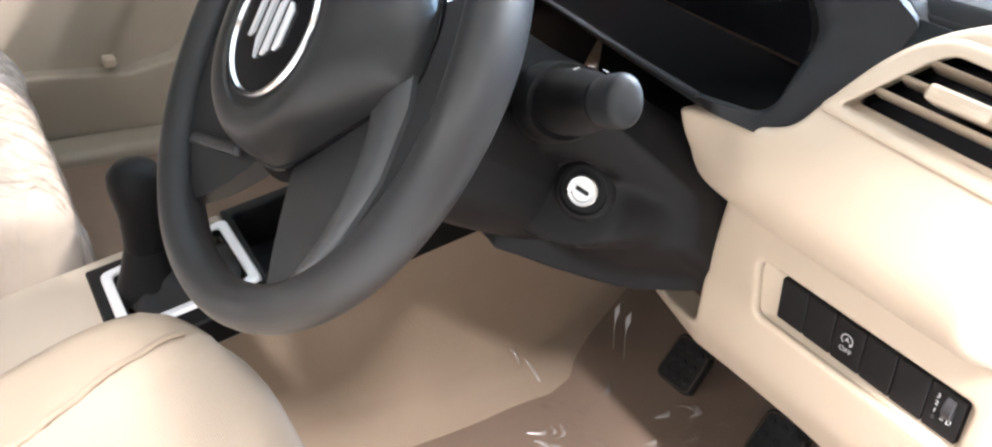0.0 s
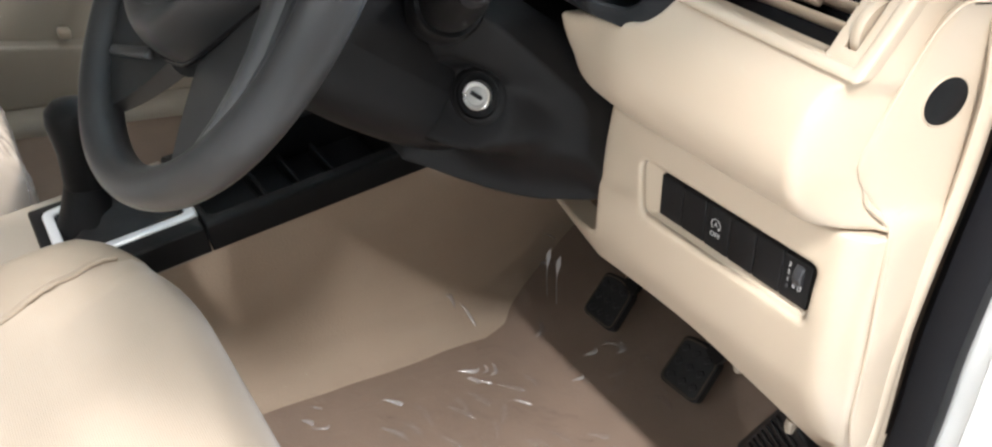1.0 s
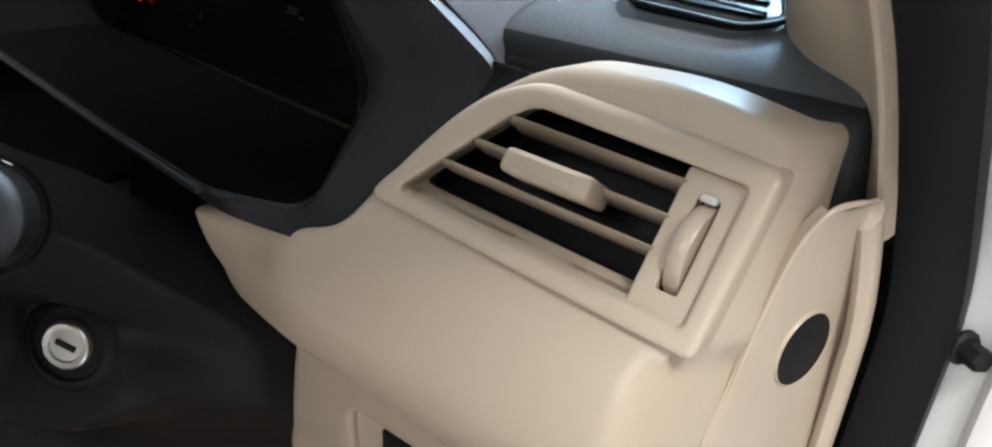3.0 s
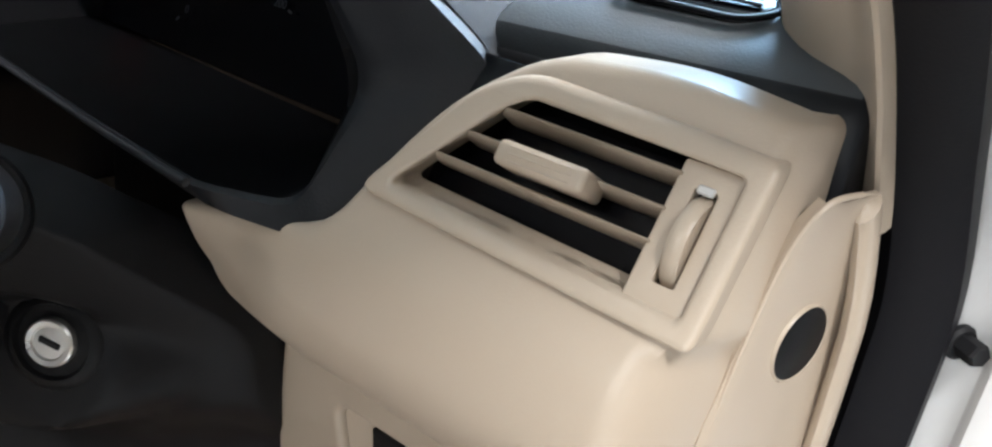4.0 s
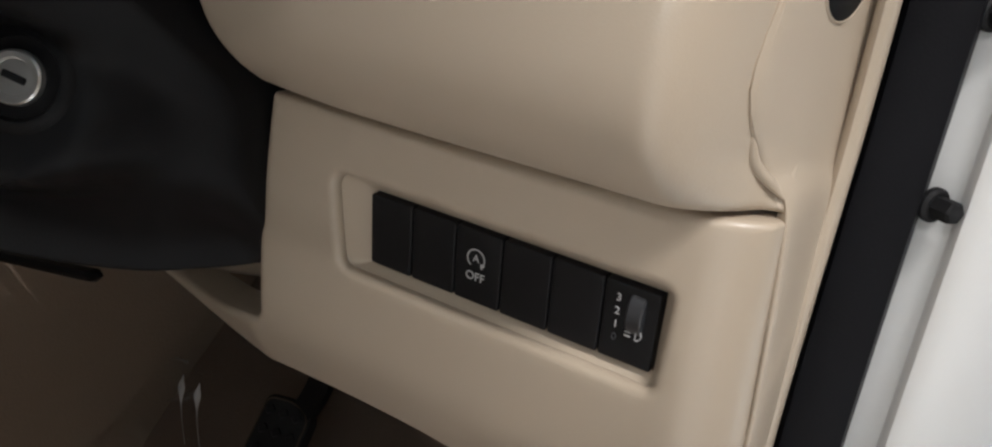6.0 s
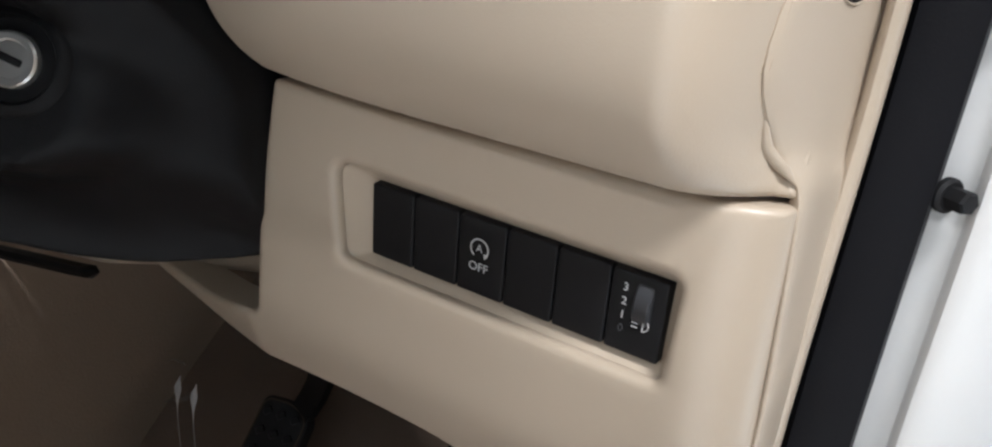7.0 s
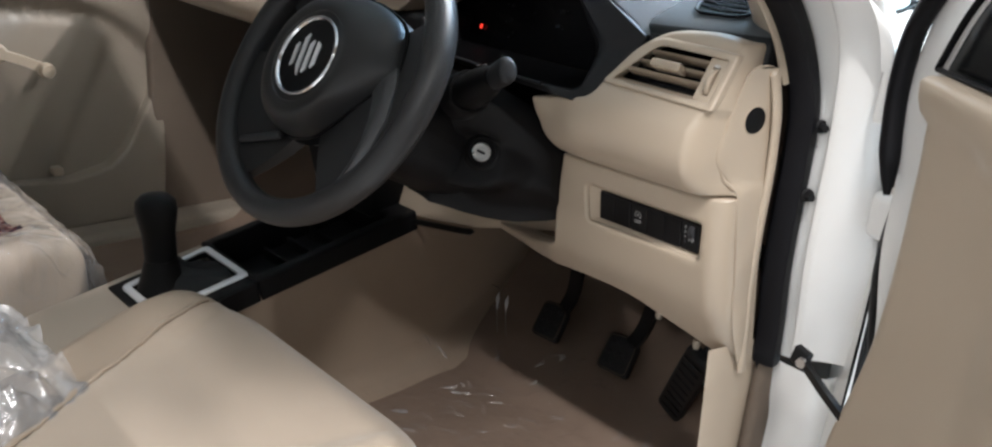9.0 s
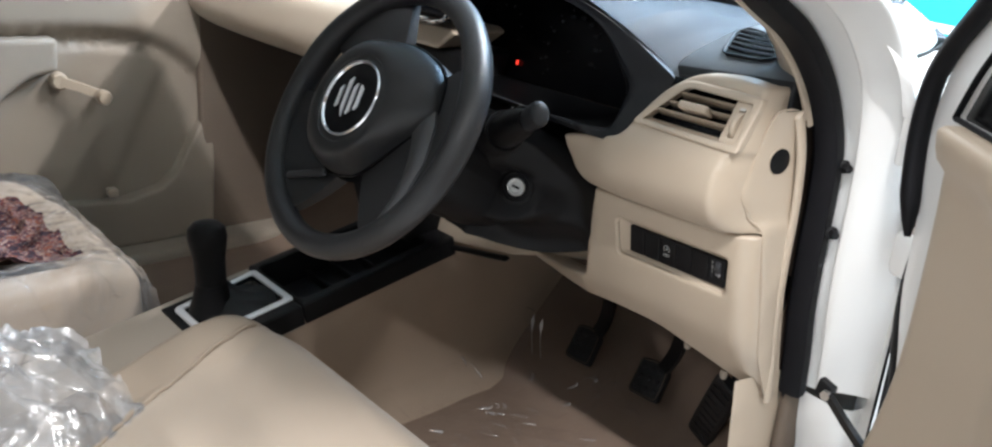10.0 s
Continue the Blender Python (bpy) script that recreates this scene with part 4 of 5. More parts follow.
rows = [[(x, y + 0.03 * max(0.0, 1 - (y - 0.15) / 0.2), z - 0.022) for y, z in spline(TOP, 5)] for x in np.linspace(-0.88, 0.60, 60)]
part("top_pad_low", loft(rows, False), DASH_TOP, dash, "dark grey grained dash top")
# black block added to close and darken the gap behind the fascia
part("pad_front", rbox(0.165, 0.020, 0.062, 0.005, pose(0.664, 0.158, 1.003, 0, -3, 5)), RUBBER, pad)


def top_z(y):
    return float(ramp(y, TOP))


defrost = part("defrost_vent", shell(rounded([(0.632, 0.188), (0.690, 0.190), (0.703, 0.204), (0.676, 0.258), (0.60, 0.285), (0.598, 0.262)], [0.010, 0.008, 0.010, 0.012, 0.014, 0.014]), lambda u, v: ramp(v, TOP) + 0.002, 0.003, 0.006, 0.008, (), 0, 0, Matrix()), GLOSS_BLACK, pad, "black side window demister vent")
part("defrost_rim", sweep([(x, y, top_z(y) + 0.002) for x, y in dense(rounded([(0.630, 0.186), (0.691, 0.188), (0.705, 0.204), (0.678, 0.260), (0.599, 0.288), (0.596, 0.261)], [0.010, 0.008, 0.010, 0.012, 0.014, 0.014]), 0.008)], oval(0.0022, 0.0016, 8), True), HOOD, defrost)
for k in range(5):
    y = 0.200 + 0.0155 * k
    part("demister_slat", sweep([(0.626 - 0.006 * k, y + 0.004, top_z(y) + 0.004), (0.655 - 0.004 * k, y, top_z(y) + 0.0048), (0.694 - 0.006 * k, y + 0.002, top_z(y) + 0.004)], oval(0.0022, 0.0010, 8)), HOOD, defrost)

# instrument binnacle: a swept-back mouth with a thin lip, matte cheeks and a hood
MOUTH = [(0.146, 0.066, 0.9585), (0.30, 0.052, 0.957), (0.43, 0.040, 0.957), (0.522, 0.034, 0.9575), (0.554, 0.066, 0.9515), (0.548, 0.108, 1.004), (0.500, 0.088, 1.085), (0.44, 0.066, 1.112), (0.30, 0.060, 1.118), (0.17, 0.066, 1.106), (0.120, 0.095, 1.02)]
OUTER = [(0.135, 0.074, 0.947), (0.30, 0.060, 0.9455), (0.43, 0.047, 0.945), (0.530, 0.040, 0.9445), (0.566, 0.066, 0.9355), (0.606, 0.135, 1.020), (0.530, 0.092, 1.086), (0.45, 0.062, 1.124), (0.30, 0.054, 1.132), (0.15, 0.062, 1.118), (0.095, 0.100, 1.02)]
SOFT = [0.02, 0.05, 0.03, 0.012, 0.014, 0.016, 0.04, 0.05, 0.05, 0.05, 0.05]
mouth = np.array(rounded(MOUTH, SOFT, 7))
outer2 = np.array(rounded(OUTER, SOFT, 7))
mid2 = mouth.mean(0)


def shrunk(k, back):
    """The mouth drawn in towards its middle and set back."""
    ring_ = mid2 + (mouth - mid2) * np.array([k, 0.35, k])
    ring_[:, 1] += back
    return ring_


def grown(k, back):
    ring_ = outer2.copy()
    ring_[:, 0] = mid2[0] + (outer2[:, 0] - mid2[0]) * k
    ring_[:, 2] = mid2[2] + (outer2[:, 2] - mid2[2]) * k
    ring_[:, 1] += back
    return ring_


lip = mouth + (outer2 - mouth) * 0.14 + np.array([0, -0.0035, 0])
bin_ = part("binnacle", loft([grown(0.97, 0.09), grown(0.985, 0.03), grown(0.998, 0.004), outer2, mouth + (outer2 - mouth) * 0.93 + np.array([0, -0.0015, 0]), mouth + (outer2 - mouth) * 0.5 + np.array([0, -0.002, 0]), mouth + (outer2 - mouth) * 0.25 + np.array([0, -0.0026, 0]), lip, mouth]), HOOD, dash, "black instrument hood and bezel")
part("bezel_lip", sweep(spline([(0.155, 0.0625, 0.9575), (0.30, 0.0485, 0.956), (0.43, 0.0365, 0.956), (0.518, 0.0305, 0.9565)], 6), oval(0.0022, 0.0022, 10)), SATIN_BLACK, bin_, "satin black lip below the dials")
part("cluster_well", loft([mouth, shrunk(0.985, 0.02), shrunk(0.96, 0.06), shrunk(0.95, 0.085)]), WELL, bin_, "black cluster well")
FACE_Y = 0.158
face_ring = [(x, FACE_Y + 0.28 * (z - 0.985), z) for x, _, z in mid2 + (mouth - mid2) * 0.97]
mid_f = np.array(face_ring).mean(0)
face = part("cluster_face", loft([face_ring, [mid_f + (np.array(p) - mid_f) * 0.5 for p in face_ring], [mid_f + (np.array(p) - mid_f) * 0.02 for p in face_ring]]), GLOSS_BLACK, bin_, "unlit gloss black instrument face")


def on_face(x, z, lift=0.0015):
    return pose(x, FACE_Y + 0.28 * (z - 0.985) - lift - 0.002, z, 90 - 15.6, 0, 0)


GAUGE = (0.372, 1.022)
for k in range(11):
    a = radians(225 - 24 * k)
    x, z = GAUGE[0] + 0.060 * math.cos(a), GAUGE[1] + 0.060 * math.sin(a)
    part("dial_tick", rbox(0.0016, 0.004, 0.0004, 0.0001, on_face(x, z) @ pose(0, 0, 0, 0, 0, math.degrees(a) - 90), 1), DIM_INK, face)
    x, z = GAUGE[0] + 0.050 * math.cos(a), GAUGE[1] + 0.050 * math.sin(a)
    lettering(str(20 * k), 0.0075, on_face(x, z), DIM_INK, face)
for k in range(9):
    a = radians(225 - 30 * k)
    x, z = 0.215 + 0.04 * math.cos(a), 1.030 + 0.04 * math.sin(a)
    part("dial_tick", rbox(0.0016, 0.004, 0.0004, 0.0001, on_face(x, z) @ pose(0, 0, 0, 0, 0, math.degrees(a) - 90), 1), DIM_INK, face)
part("warning_lamp", rbox(0.005, 0.007, 0.001, 0.0004, on_face(0.268, 0.986, 0.003), 1), RED_LAMP, face, "small red warning lamp")

# hood that runs from the crest of the bezel back over the dash top
crest = spline([(0.606, 0.137, 1.020), (0.583, 0.132, 1.040), (0.530, 0.0945, 1.0865), (0.45, 0.064, 1.1245), (0.30, 0.056, 1.1325), (0.15, 0.064, 1.1185), (0.095, 0.102, 1.02)], 6)
rows = []
for k in np.linspace(0, 1, 10):
    rows.append([(p[0] + (0.345 - p[0]) * 0.16 * k * (p[2] > 1.05), p[1] + 0.46 * k, p[2] + (1.084 - p[2]) * (0.5 * k + 0.5 * k ** 3) + 0.016 * math.sin(math.pi * min(1.0, 1.6 * k)) * (p[2] > 1.03) * (p[2] < 1.09)) for p in crest])
part("binnacle_hood", loft(rows, False), HOOD_TOP, bin_, "dark grey grained hood over the dials")

# dashboard on the passenger side and its centre
PASS = [(0.16, 1.03), (0.080, 1.015), (0.050, 0.97), (0.055, 0.93), (0.09, 0.900), (0.20, 0.885)]
rows = [[(x, y + 0.05 * (abs(x + 0.3) / 0.45) ** 4 * 0.3, z) for y, z in spline(PASS, 5)] for x in np.linspace(-0.88, 0.06, 26)]
part("passenger_fascia", loft(rows, False), BEIGE, dash, "beige passenger side fascia")
stack = part("centre_panel", shell(rounded([(-0.125, 0.60), (0.045, 0.60), (0.075, 0.70), (0.165, 0.80), (0.24, 0.92), (0.24, 1.0), (-0.165, 1.0), (-0.155, 0.80)], 0.01), lambda u, v: -(0.115 - 0.055 * np.clip((v - 0.6) / 0.3, 0, 1)), 0.01, 0.12, 0.02), BLACK, dash, "black centre console stack")
cv = part("centre_vent", rbox(0.20, 0.04, 0.055, 0.012, pose(0.145, 0.045, 1.075, -15, 0, 0)), GLOSS_BLACK, dash, "centre air vent with a chrome rim")
part("vent_rim", sweep([pose(0.145, 0.024, 1.075, -15, 0, 0) @ Vector((0.105 * np.sign(math.cos(a)) * abs(math.cos(a)) ** 0.5, 0, 0.029 * np.sign(math.sin(a)) * abs(math.sin(a)) ** 0.5)) for a in np.linspace(0, 2 * math.pi, 41)[:-1]], oval(0.0035, 0.004, 8), True, (0, 1, 0)), CHROME, cv, "chrome rim")
for k in range(3):
    part("slat", rbox(0.19, 0.02, 0.003, 0.001, pose(0.145, 0.034, 1.060 + 0.014 * k, -15, 0, 0), 1), GREY_PLASTIC, cv)
part("centre_fascia", shell(rounded([(0.06, 1.0), (0.19, 1.0), (0.235, 1.030), (0.22, 1.037), (0.06, 1.036)], 0.006), lambda u, v: -0.048 + 0 * u, 0.004, 0.10, 0.012), BEIGE, dash, "beige trim below the centre vent")

# knee trim that runs behind the steering column
def knee_height(u, v):
    return -(np.interp(u, [0.0, 0.10, 0.25, 0.30, 0.34, 0.486], [0.175, 0.182, 0.191, 0.198, 0.206, 0.206]) - 0.012 * np.clip((v - 0.66) / 0.1, 0, 1))


part("knee_trim", shell(rounded([(0.0, 0.592), (0.12, 0.612), (0.25, 0.634), (0.34, 0.660), (0.486, 0.700), (0.488, 0.77), (0.30, 0.80), (0.06, 0.80), (0.0, 0.72)], 0.012), knee_height, 0.006, 0.05, 0.014), BEIGE, dash, "beige knee trim below the column")
part("gap_strip", sweep(spline([(-0.02, 0.172, 0.578), (0.12, 0.180, 0.604), (0.225, 0.187, 0.622), (0.252, 0.187, 0.629)], 5), oval(0.007, 0.006, 8), False, (0, 0, 1), lambda k: 1.0 if k < 0.8 else 1.0 - 0.85 * (k - 0.8) / 0.2), BLACK, dash, "black gap strip")

# ---- steering column ----
col = thing("steering_column", "black steering column shroud with ignition lock", "steering column")
SHROUD_BASE = [(0.68, 0.125), (0.74, 0.122), (0.80, 0.112), (0.85, 0.101), (0.90, 0.072), (0.95, 0.048), (0.99, 0.06)]
SHROUD_LIFT = [(0.68, 0.06), (0.71, 0.085), (0.77, 0.125), (0.85, 0.146), (0.92, 0.135), (0.97, 0.12), (1.0, 0.10)]


LOCK_N = Vector((0.50, -0.83, 0.24)).normalized()
LOCK_AT = Vector((0.451, -0.002, 0.851))


FACET = dense(rounded([(LOCK_AT.x + a, LOCK_AT.z + b) for a, b in ((-0.080, -0.058), (-0.060, -0.014), (-0.036, 0.022), (-0.008, 0.036), (0.020, 0.026), (0.042, -0.012), (0.040, -0.040), (0.016, -0.060), (-0.035, -0.068))], 0.012), 0.006)


def shroud_height(u, v):
    k = np.clip(1 - ((u - 0.345) / 0.166) ** 2, 0, 1) ** 0.75
    y = ramp(v, SHROUD_BASE) - ramp(v, SHROUD_LIFT) * k
    under = np.interp(u, [0.17, 0.30, 0.345, 0.385, 0.42, 0.46, 0.486, 0.50], [-0.012, -0.03, -0.04, -0.035, 0.02, 0.07, 0.115, 0.125])
    low_ = np.interp(u, [0.18, 0.285, 0.345, 0.385, 0.42, 0.46, 0.50], [0.80, 0.776, 0.774, 0.766, 0.744, 0.739, 0.742])
    flat = LOCK_AT.y - (LOCK_N.x * (u - LOCK_AT.x) + LOCK_N.z * (v - LOCK_AT.z)) / LOCK_N.y + 0.0045
    # flat facet below the lock with a crisp edge
    pts = np.stack([np.ravel(u), np.ravel(v)], 1)
    s = np.where(within(pts, FACET), gap_to(pts, FACET), 0.0).reshape(np.shape(u))
    s = np.clip(s / 0.014, 0, 1)
    s = s * s * (3 - 2 * s)
    y = y + (flat - y) * s
    t = np.clip((low_ + 0.065 - v) / 0.065, 0, 1)
    return -(y + (under - y) * t * t * (3 - 2 * t))


shroud = rounded([(0.484, 0.739), (0.499, 0.744), (0.503, 0.80), (0.5045, 0.853), (0.492, 0.893), (0.478, 0.920), (0.452, 0.944), (0.35, 0.965), (0.23, 0.952), (0.185, 0.90), (0.178, 0.84), (0.180, 0.80), (0.225, 0.785), (0.285, 0.776), (0.345, 0.774), (0.385, 0.766), (0.42, 0.744), (0.455, 0.737)], [0.004, 0.006, 0.02, 0.02, 0.02, 0.006, 0.03, 0.05, 0.03, 0.03, 0.02, 0.02, 0.03, 0.03, 0.03, 0.02, 0.02, 0.02])
part("lower_shroud", shell(shroud, shroud_height, 0.003, 0.05, 0.0045), BLACK, col, "black moulded lower column cover")
AXIS = Vector((0, -math.cos(radians(31)), math.sin(radians(31))))
COL = axes((0.345, -0.155, 0.930), (1, 0, 0), AXIS.cross(Vector((1, 0, 0))))
rings = []
for d, a, b in ((-0.24, 0.076, 0.062), (-0.16, 0.082, 0.074), (-0.08, 0.086, 0.076), (-0.015, 0.078, 0.064), (0.0, 0.066, 0.056)):
    rings.append([COL @ Vector((a * math.copysign(abs(math.cos(t)) ** 0.75, math.cos(t)), b * math.copysign(abs(math.sin(t)) ** 0.75, math.sin(t)), d)) for t in np.linspace(0, 2 * math.pi, 33)[:-1]])
part("column_tube", loft([spline([r[i] for r in rings], 3) for i in range(32)] + [spline([r[0] for r in rings], 3)], False), BLACK, col, "tapered black column shroud")

lock_m = look(LOCK_AT, LOCK_AT - LOCK_N)
boss = part("lock_boss", lathe([(0.0, -0.02), (0.031, -0.02), (0.029, -0.008), (0.026, -0.003), (0.0225, -0.0012), (0.0205, -0.001), (0.0190, -0.004), (0.0135, -0.0045), (0.0, -0.0045)], lock_m, 40), BLACK, col)
part("lock_cylinder", lathe([(0, 0.000), (0.0085, 0.000), (0.0092, 0.0014), (0.0118, 0.0016), (0.0128, 0.0006), (0.0130, -0.006), (0, -0.006)], lock_m, 40), STEEL, boss, "round steel ignition lock")
part("key_slot", rbox(0.0118, 0.0034, 0.002, 0.0006, lock_m @ pose(0, 0, 0.0001, 0, 0, -16), 1), RUBBER, boss, "black key slot")

# stalk
sb, se = Vector((0.462, -0.043, 0.939)), Vector((0.574, -0.086, 0.994))
sm = look(sb, sb - (se - sb))
L = (se - sb).length
stalk = part("stalk", lathe([(0.0, -0.03), (0.031, -0.03), (0.0295, 0.002), (0.0275, 0.005), (0.0, 0.005)], sm, 40), BLACK, col, "black lamp stalk")
part("stalk_body", lathe([(0.0, 0.003), (0.0232, 0.003), (0.0236, 0.010), (0.0228, 0.036), (0.0205, 0.060), (0.0165, 0.078), (0.0138, 0.090), (0.0, 0.090)], sm, 40), BLACK, stalk)
knob = lathe([(0.0, 0.088), (0.0128, 0.088), (0.0134, 0.092), (0.0140, 0.104), (0.0142, L - 0.009), (0.0138, L - 0.0055), (0.0126, L - 0.0030), (0.0108, L - 0.0014), (0.0080, L - 0.0005), (0.0040, L - 0.0001), (0.0, L)], Matrix.Diagonal((0.86, 1.16, 1.0, 1.0)), 40)
knob.transform(sm)
part("stalk_knob", knob, KNOB_BLACK, stalk, "dark grey turning end knob")
for k in range(3):
    part("stalk_mark", rbox(0.0016, 0.004, 0.0004, 0.0001, sm @ pose(0, 0, 0, 0, 0, 60 + 26 * k) @ Matrix.Translation((0.0228, 0, 0.060)) @ pose(0, 0, 0, 0, 90, 0), 1), WHITE_INK, stalk)
part("stalk", sweep([(0.25, -0.03, 0.945), (0.20, -0.04, 0.962), (0.14, -0.055, 0.978)], oval(0.013, 0.009, 14), False, (0, 0, 1)), BLACK, col)

# ---- steering wheel ----
WT = radians(31)
WN = Vector((0, -math.cos(WT), math.sin(WT)))
WM = axes((0.354, -0.186, 0.951), (1, 0, 0), Vector((0, math.sin(WT), math.cos(WT))))
wheel = thing("steering_wheel", "black three-spoke steering wheel with round emblem", "steering wheel")
R = 0.1830


rows = []
for a in np.linspace(0, 2 * math.pi, 97)[:-1]:
    d = Vector((math.sin(a), math.cos(a), 0))
    fat = 1.0 + 0.10 * math.exp(-((abs(((a + math.pi) % (2 * math.pi)) - math.pi) - 1.15) / 0.3) ** 2)
    rows.append([WM @ (d * (R + 0.0170 * fat * math.cos(t)) + Vector((0, 0, 0.0190 * fat * math.sin(t)))) for t in np.linspace(0, 2 * math.pi, 21)[:-1]])
rows.append(rows[0])
bm = loft(rows)
bmesh.ops.remove_doubles(bm, verts=bm.verts[:], dist=1e-6)
part("rim", bm, SOFT_BLACK, wheel, "grained black wheel rim")


def clock(h, r, z=0.0):
    a = radians(30 * h)
    return (r * math.sin(a), r * math.cos(a), z)


def spoke(h0, h1, g0, g1, mat_, name, lift=0.0, thick=0.022):
    """A spoke between clock angles at the rim (h) and at the hub (g)."""
    rows_ = []
    for k in np.linspace(0, 1, 9):
        r = 0.060 + (R - 0.004 - 0.060) * k
        a0, a1 = g0 + (h0 - g0) * k ** 0.8, g1 + (h1 - g1) * k ** 0.8
        z = -0.010 * (1 - k) + lift
        ring_ = []
        for s in np.linspace(0, 1, 9):
            x, y, _ = clock(a0 + (a1 - a0) * s, r)
            ring_.append((x, y, z + 0.006 * math.sin(math.pi * s) * (1 - 0.5 * k)))
        for s in np.linspace(1, 0, 9):
            x, y, _ = clock(a0 + (a1 - a0) * s, r)
            ring_.append((x, y, z - thick * (1 - 0.4 * k)))
        rows_.append([WM @ Vector(p) for p in ring_])
    return part(name, loft(rows_, True, True), mat_, wheel)


spoke(1.78, 4.92, 1.6, 5.3, SOFT_BLACK, "spoke")
spoke(6.80, 9.0, 6.0, 9.3, SOFT_BLACK, "spoke")
# paler band paints in the light on the spoke's curved facet
spoke(4.55, 4.75, -1.2, 1.9, BAND_LIGHT, "spoke_light_band", 0.0075, 0.012)
spoke(9.95, 11.6, 9.7, 11.9, SOFT_BLACK, "spoke", -0.004)
part("switch_blank", rbox(0.082, 0.010, 0.008, 0.003, WM @ pose(-0.064, -0.106, 0.004, 0, 0, 19)), GREY_PLASTIC, wheel, "blank switch cover")
# hub pad: a shield-shaped cover that rises to a round face
SHIELD = dense(rounded([(0.124, 0.030), (0.030, -0.079), (-0.020, -0.091), (-0.080, -0.074), (-0.118, -0.012), (-0.108, 0.060), (-0.052, 0.103), (0.032, 0.108), (0.104, 0.085)], [0.012, 0.016, 0.03, 0.03, 0.03, 0.03, 0.03, 0.03, 0.03]), 0.004)
pad_rings = []
for w, r, z in ((1.0, 0.076, -0.030), (1.0, 0.076, -0.004), (0.985, 0.076, 0.003), (0.93, 0.076, 0.010), (0.80, 0.076, 0.018), (0.60, 0.076, 0.026), (0.38, 0.076, 0.032), (0.16, 0.076, 0.0365), (0.0, 0.074, 0.0388), (0.0, 0.068, 0.0395), (0.0, 0.062, 0.0385), (0.0, 0.0605, 0.0365), (0.0, 0.055, 0.0355), (0.0, 0.001, 0.0360)):
    ring_ = []
    for x, y in SHIELD:
        a = math.atan2(y - 0.008, x + 0.004)
        c = (-0.004 + r * math.cos(a), 0.008 + r * math.sin(a))
        ring_.append(WM @ Vector((c[0] + (x - c[0]) * w, c[1] + (y - c[1]) * w, z)))
    pad_rings.append(ring_)
hubp = part("airbag_pad", loft(pad_rings), SOFT_BLACK, wheel, "black shield-shaped airbag pad")
part("pad_seam", sweep([WM @ Vector((x * 1.01, y * 1.01, -0.003)) for x, y in SHIELD], oval(0.0022, 0.0022, 8), True, WN), GLOSS_BLACK, hubp)
part("hub_back", lathe([(0, -0.045), (0.062, -0.045), (0.080, -0.03), (0.092, -0.008), (0, -0.008)], WM, 40), BLACK, wheel)
EM = WM @ Matrix.Translation((-0.004, 0.008, 0.0365))
emb = part("emblem_disc", lathe([(0.0, 0.0), (0.0525, 0.0), (0.0525, 0.0008), (0.0, 0.0012)], EM, 48), GLOSS_BLACK, hubp, "gloss black emblem disc")
EMR = EM @ pose(0, 0, 0, 0, 0, 10)
part("emblem_ring", lathe([(0.0490, 0.0008), (0.0505, 0.0034), (0.0530, 0.0036), (0.0548, 0.0012), (0.0548, 0.0), (0.0490, 0.0)], EM, 64), CHROME, emb, "chrome ring")


def bar_shape(pts, name="emblem_bar"):
    rings_ = [[EMR @ Vector((x * k, y * k * 0.9, z)) for x, y in pts] for k, z in ((1.0, 0.001), (1.0, 0.0028), (0.97, 0.0036))]
    part(name, loft(rings_, True, True), SILVER, emb, "bright emblem shape", smooth=False)


# plain chrome badge: four upright bars
bar_shape([(-0.025, -0.016), (-0.020, -0.011), (-0.020, 0.019), (-0.025, 0.014)])
bar_shape([(-0.011, -0.016), (-0.005, -0.030), (-0.005, 0.032), (-0.011, 0.026)])
bar_shape([(0.003, -0.026), (0.0085, -0.020), (0.0085, 0.022), (0.003, 0.016)])
bar_shape([(0.017, -0.019), (0.022, -0.013), (0.022, 0.015), (0.017, 0.020)])

# ---- pedals ----


def pedal(name, pad_c, aim, w, h, arm, label):
    p = thing(name, label, "pedal")
    tagged(p, label, "pedal", "foot pedals")
    m = look(pad_c, Vector(pad_c) - Vector(aim))
    face_ = rounded([(-0.50 * w, -0.44 * h), (0.46 * w, -0.50 * h), (0.50 * w, 0.36 * h), (0.12 * w, 0.50 * h), (-0.42 * w, 0.46 * h)], [0.012, 0.010, 0.016, 0.012, 0.010])
    pad_ = part("pedal_pad", shell(face_, lambda u, v: 0.006 + 0.0015 * np.cos(u * 40), 0.003, 0.014, 0.006, (), 0, 0, m), RUBBER, p, "black rubber pad with a worn edge")
    part("pad_edge", sweep([m @ Vector((x * 0.90, y * 0.90, 0.0076)) for x, y in dense(face_, 0.006)], oval(0.0009, 0.0009, 6), True, m.to_3x3() @ Vector((0, 0, 1))), WORN_RUBBER, pad_, "worn brownish pad edge")
    for k in range(3):
        for j in range(3):
            part("pad_stud", rbox(w * 0.16, h * 0.10, 0.003, 0.001, m @ pose((j - 1) * w * 0.26, (k - 1) * h * 0.26, 0.0078, 0, 0, 40), 1), RUBBER, pad_)
    part("pedal_arm", sweep(arm, [(-0.006, -0.012), (0.006, -0.012), (0.006, 0.012), (-0.006, 0.012)], False, (1, 0, 0)), BLACK, p)
    return p


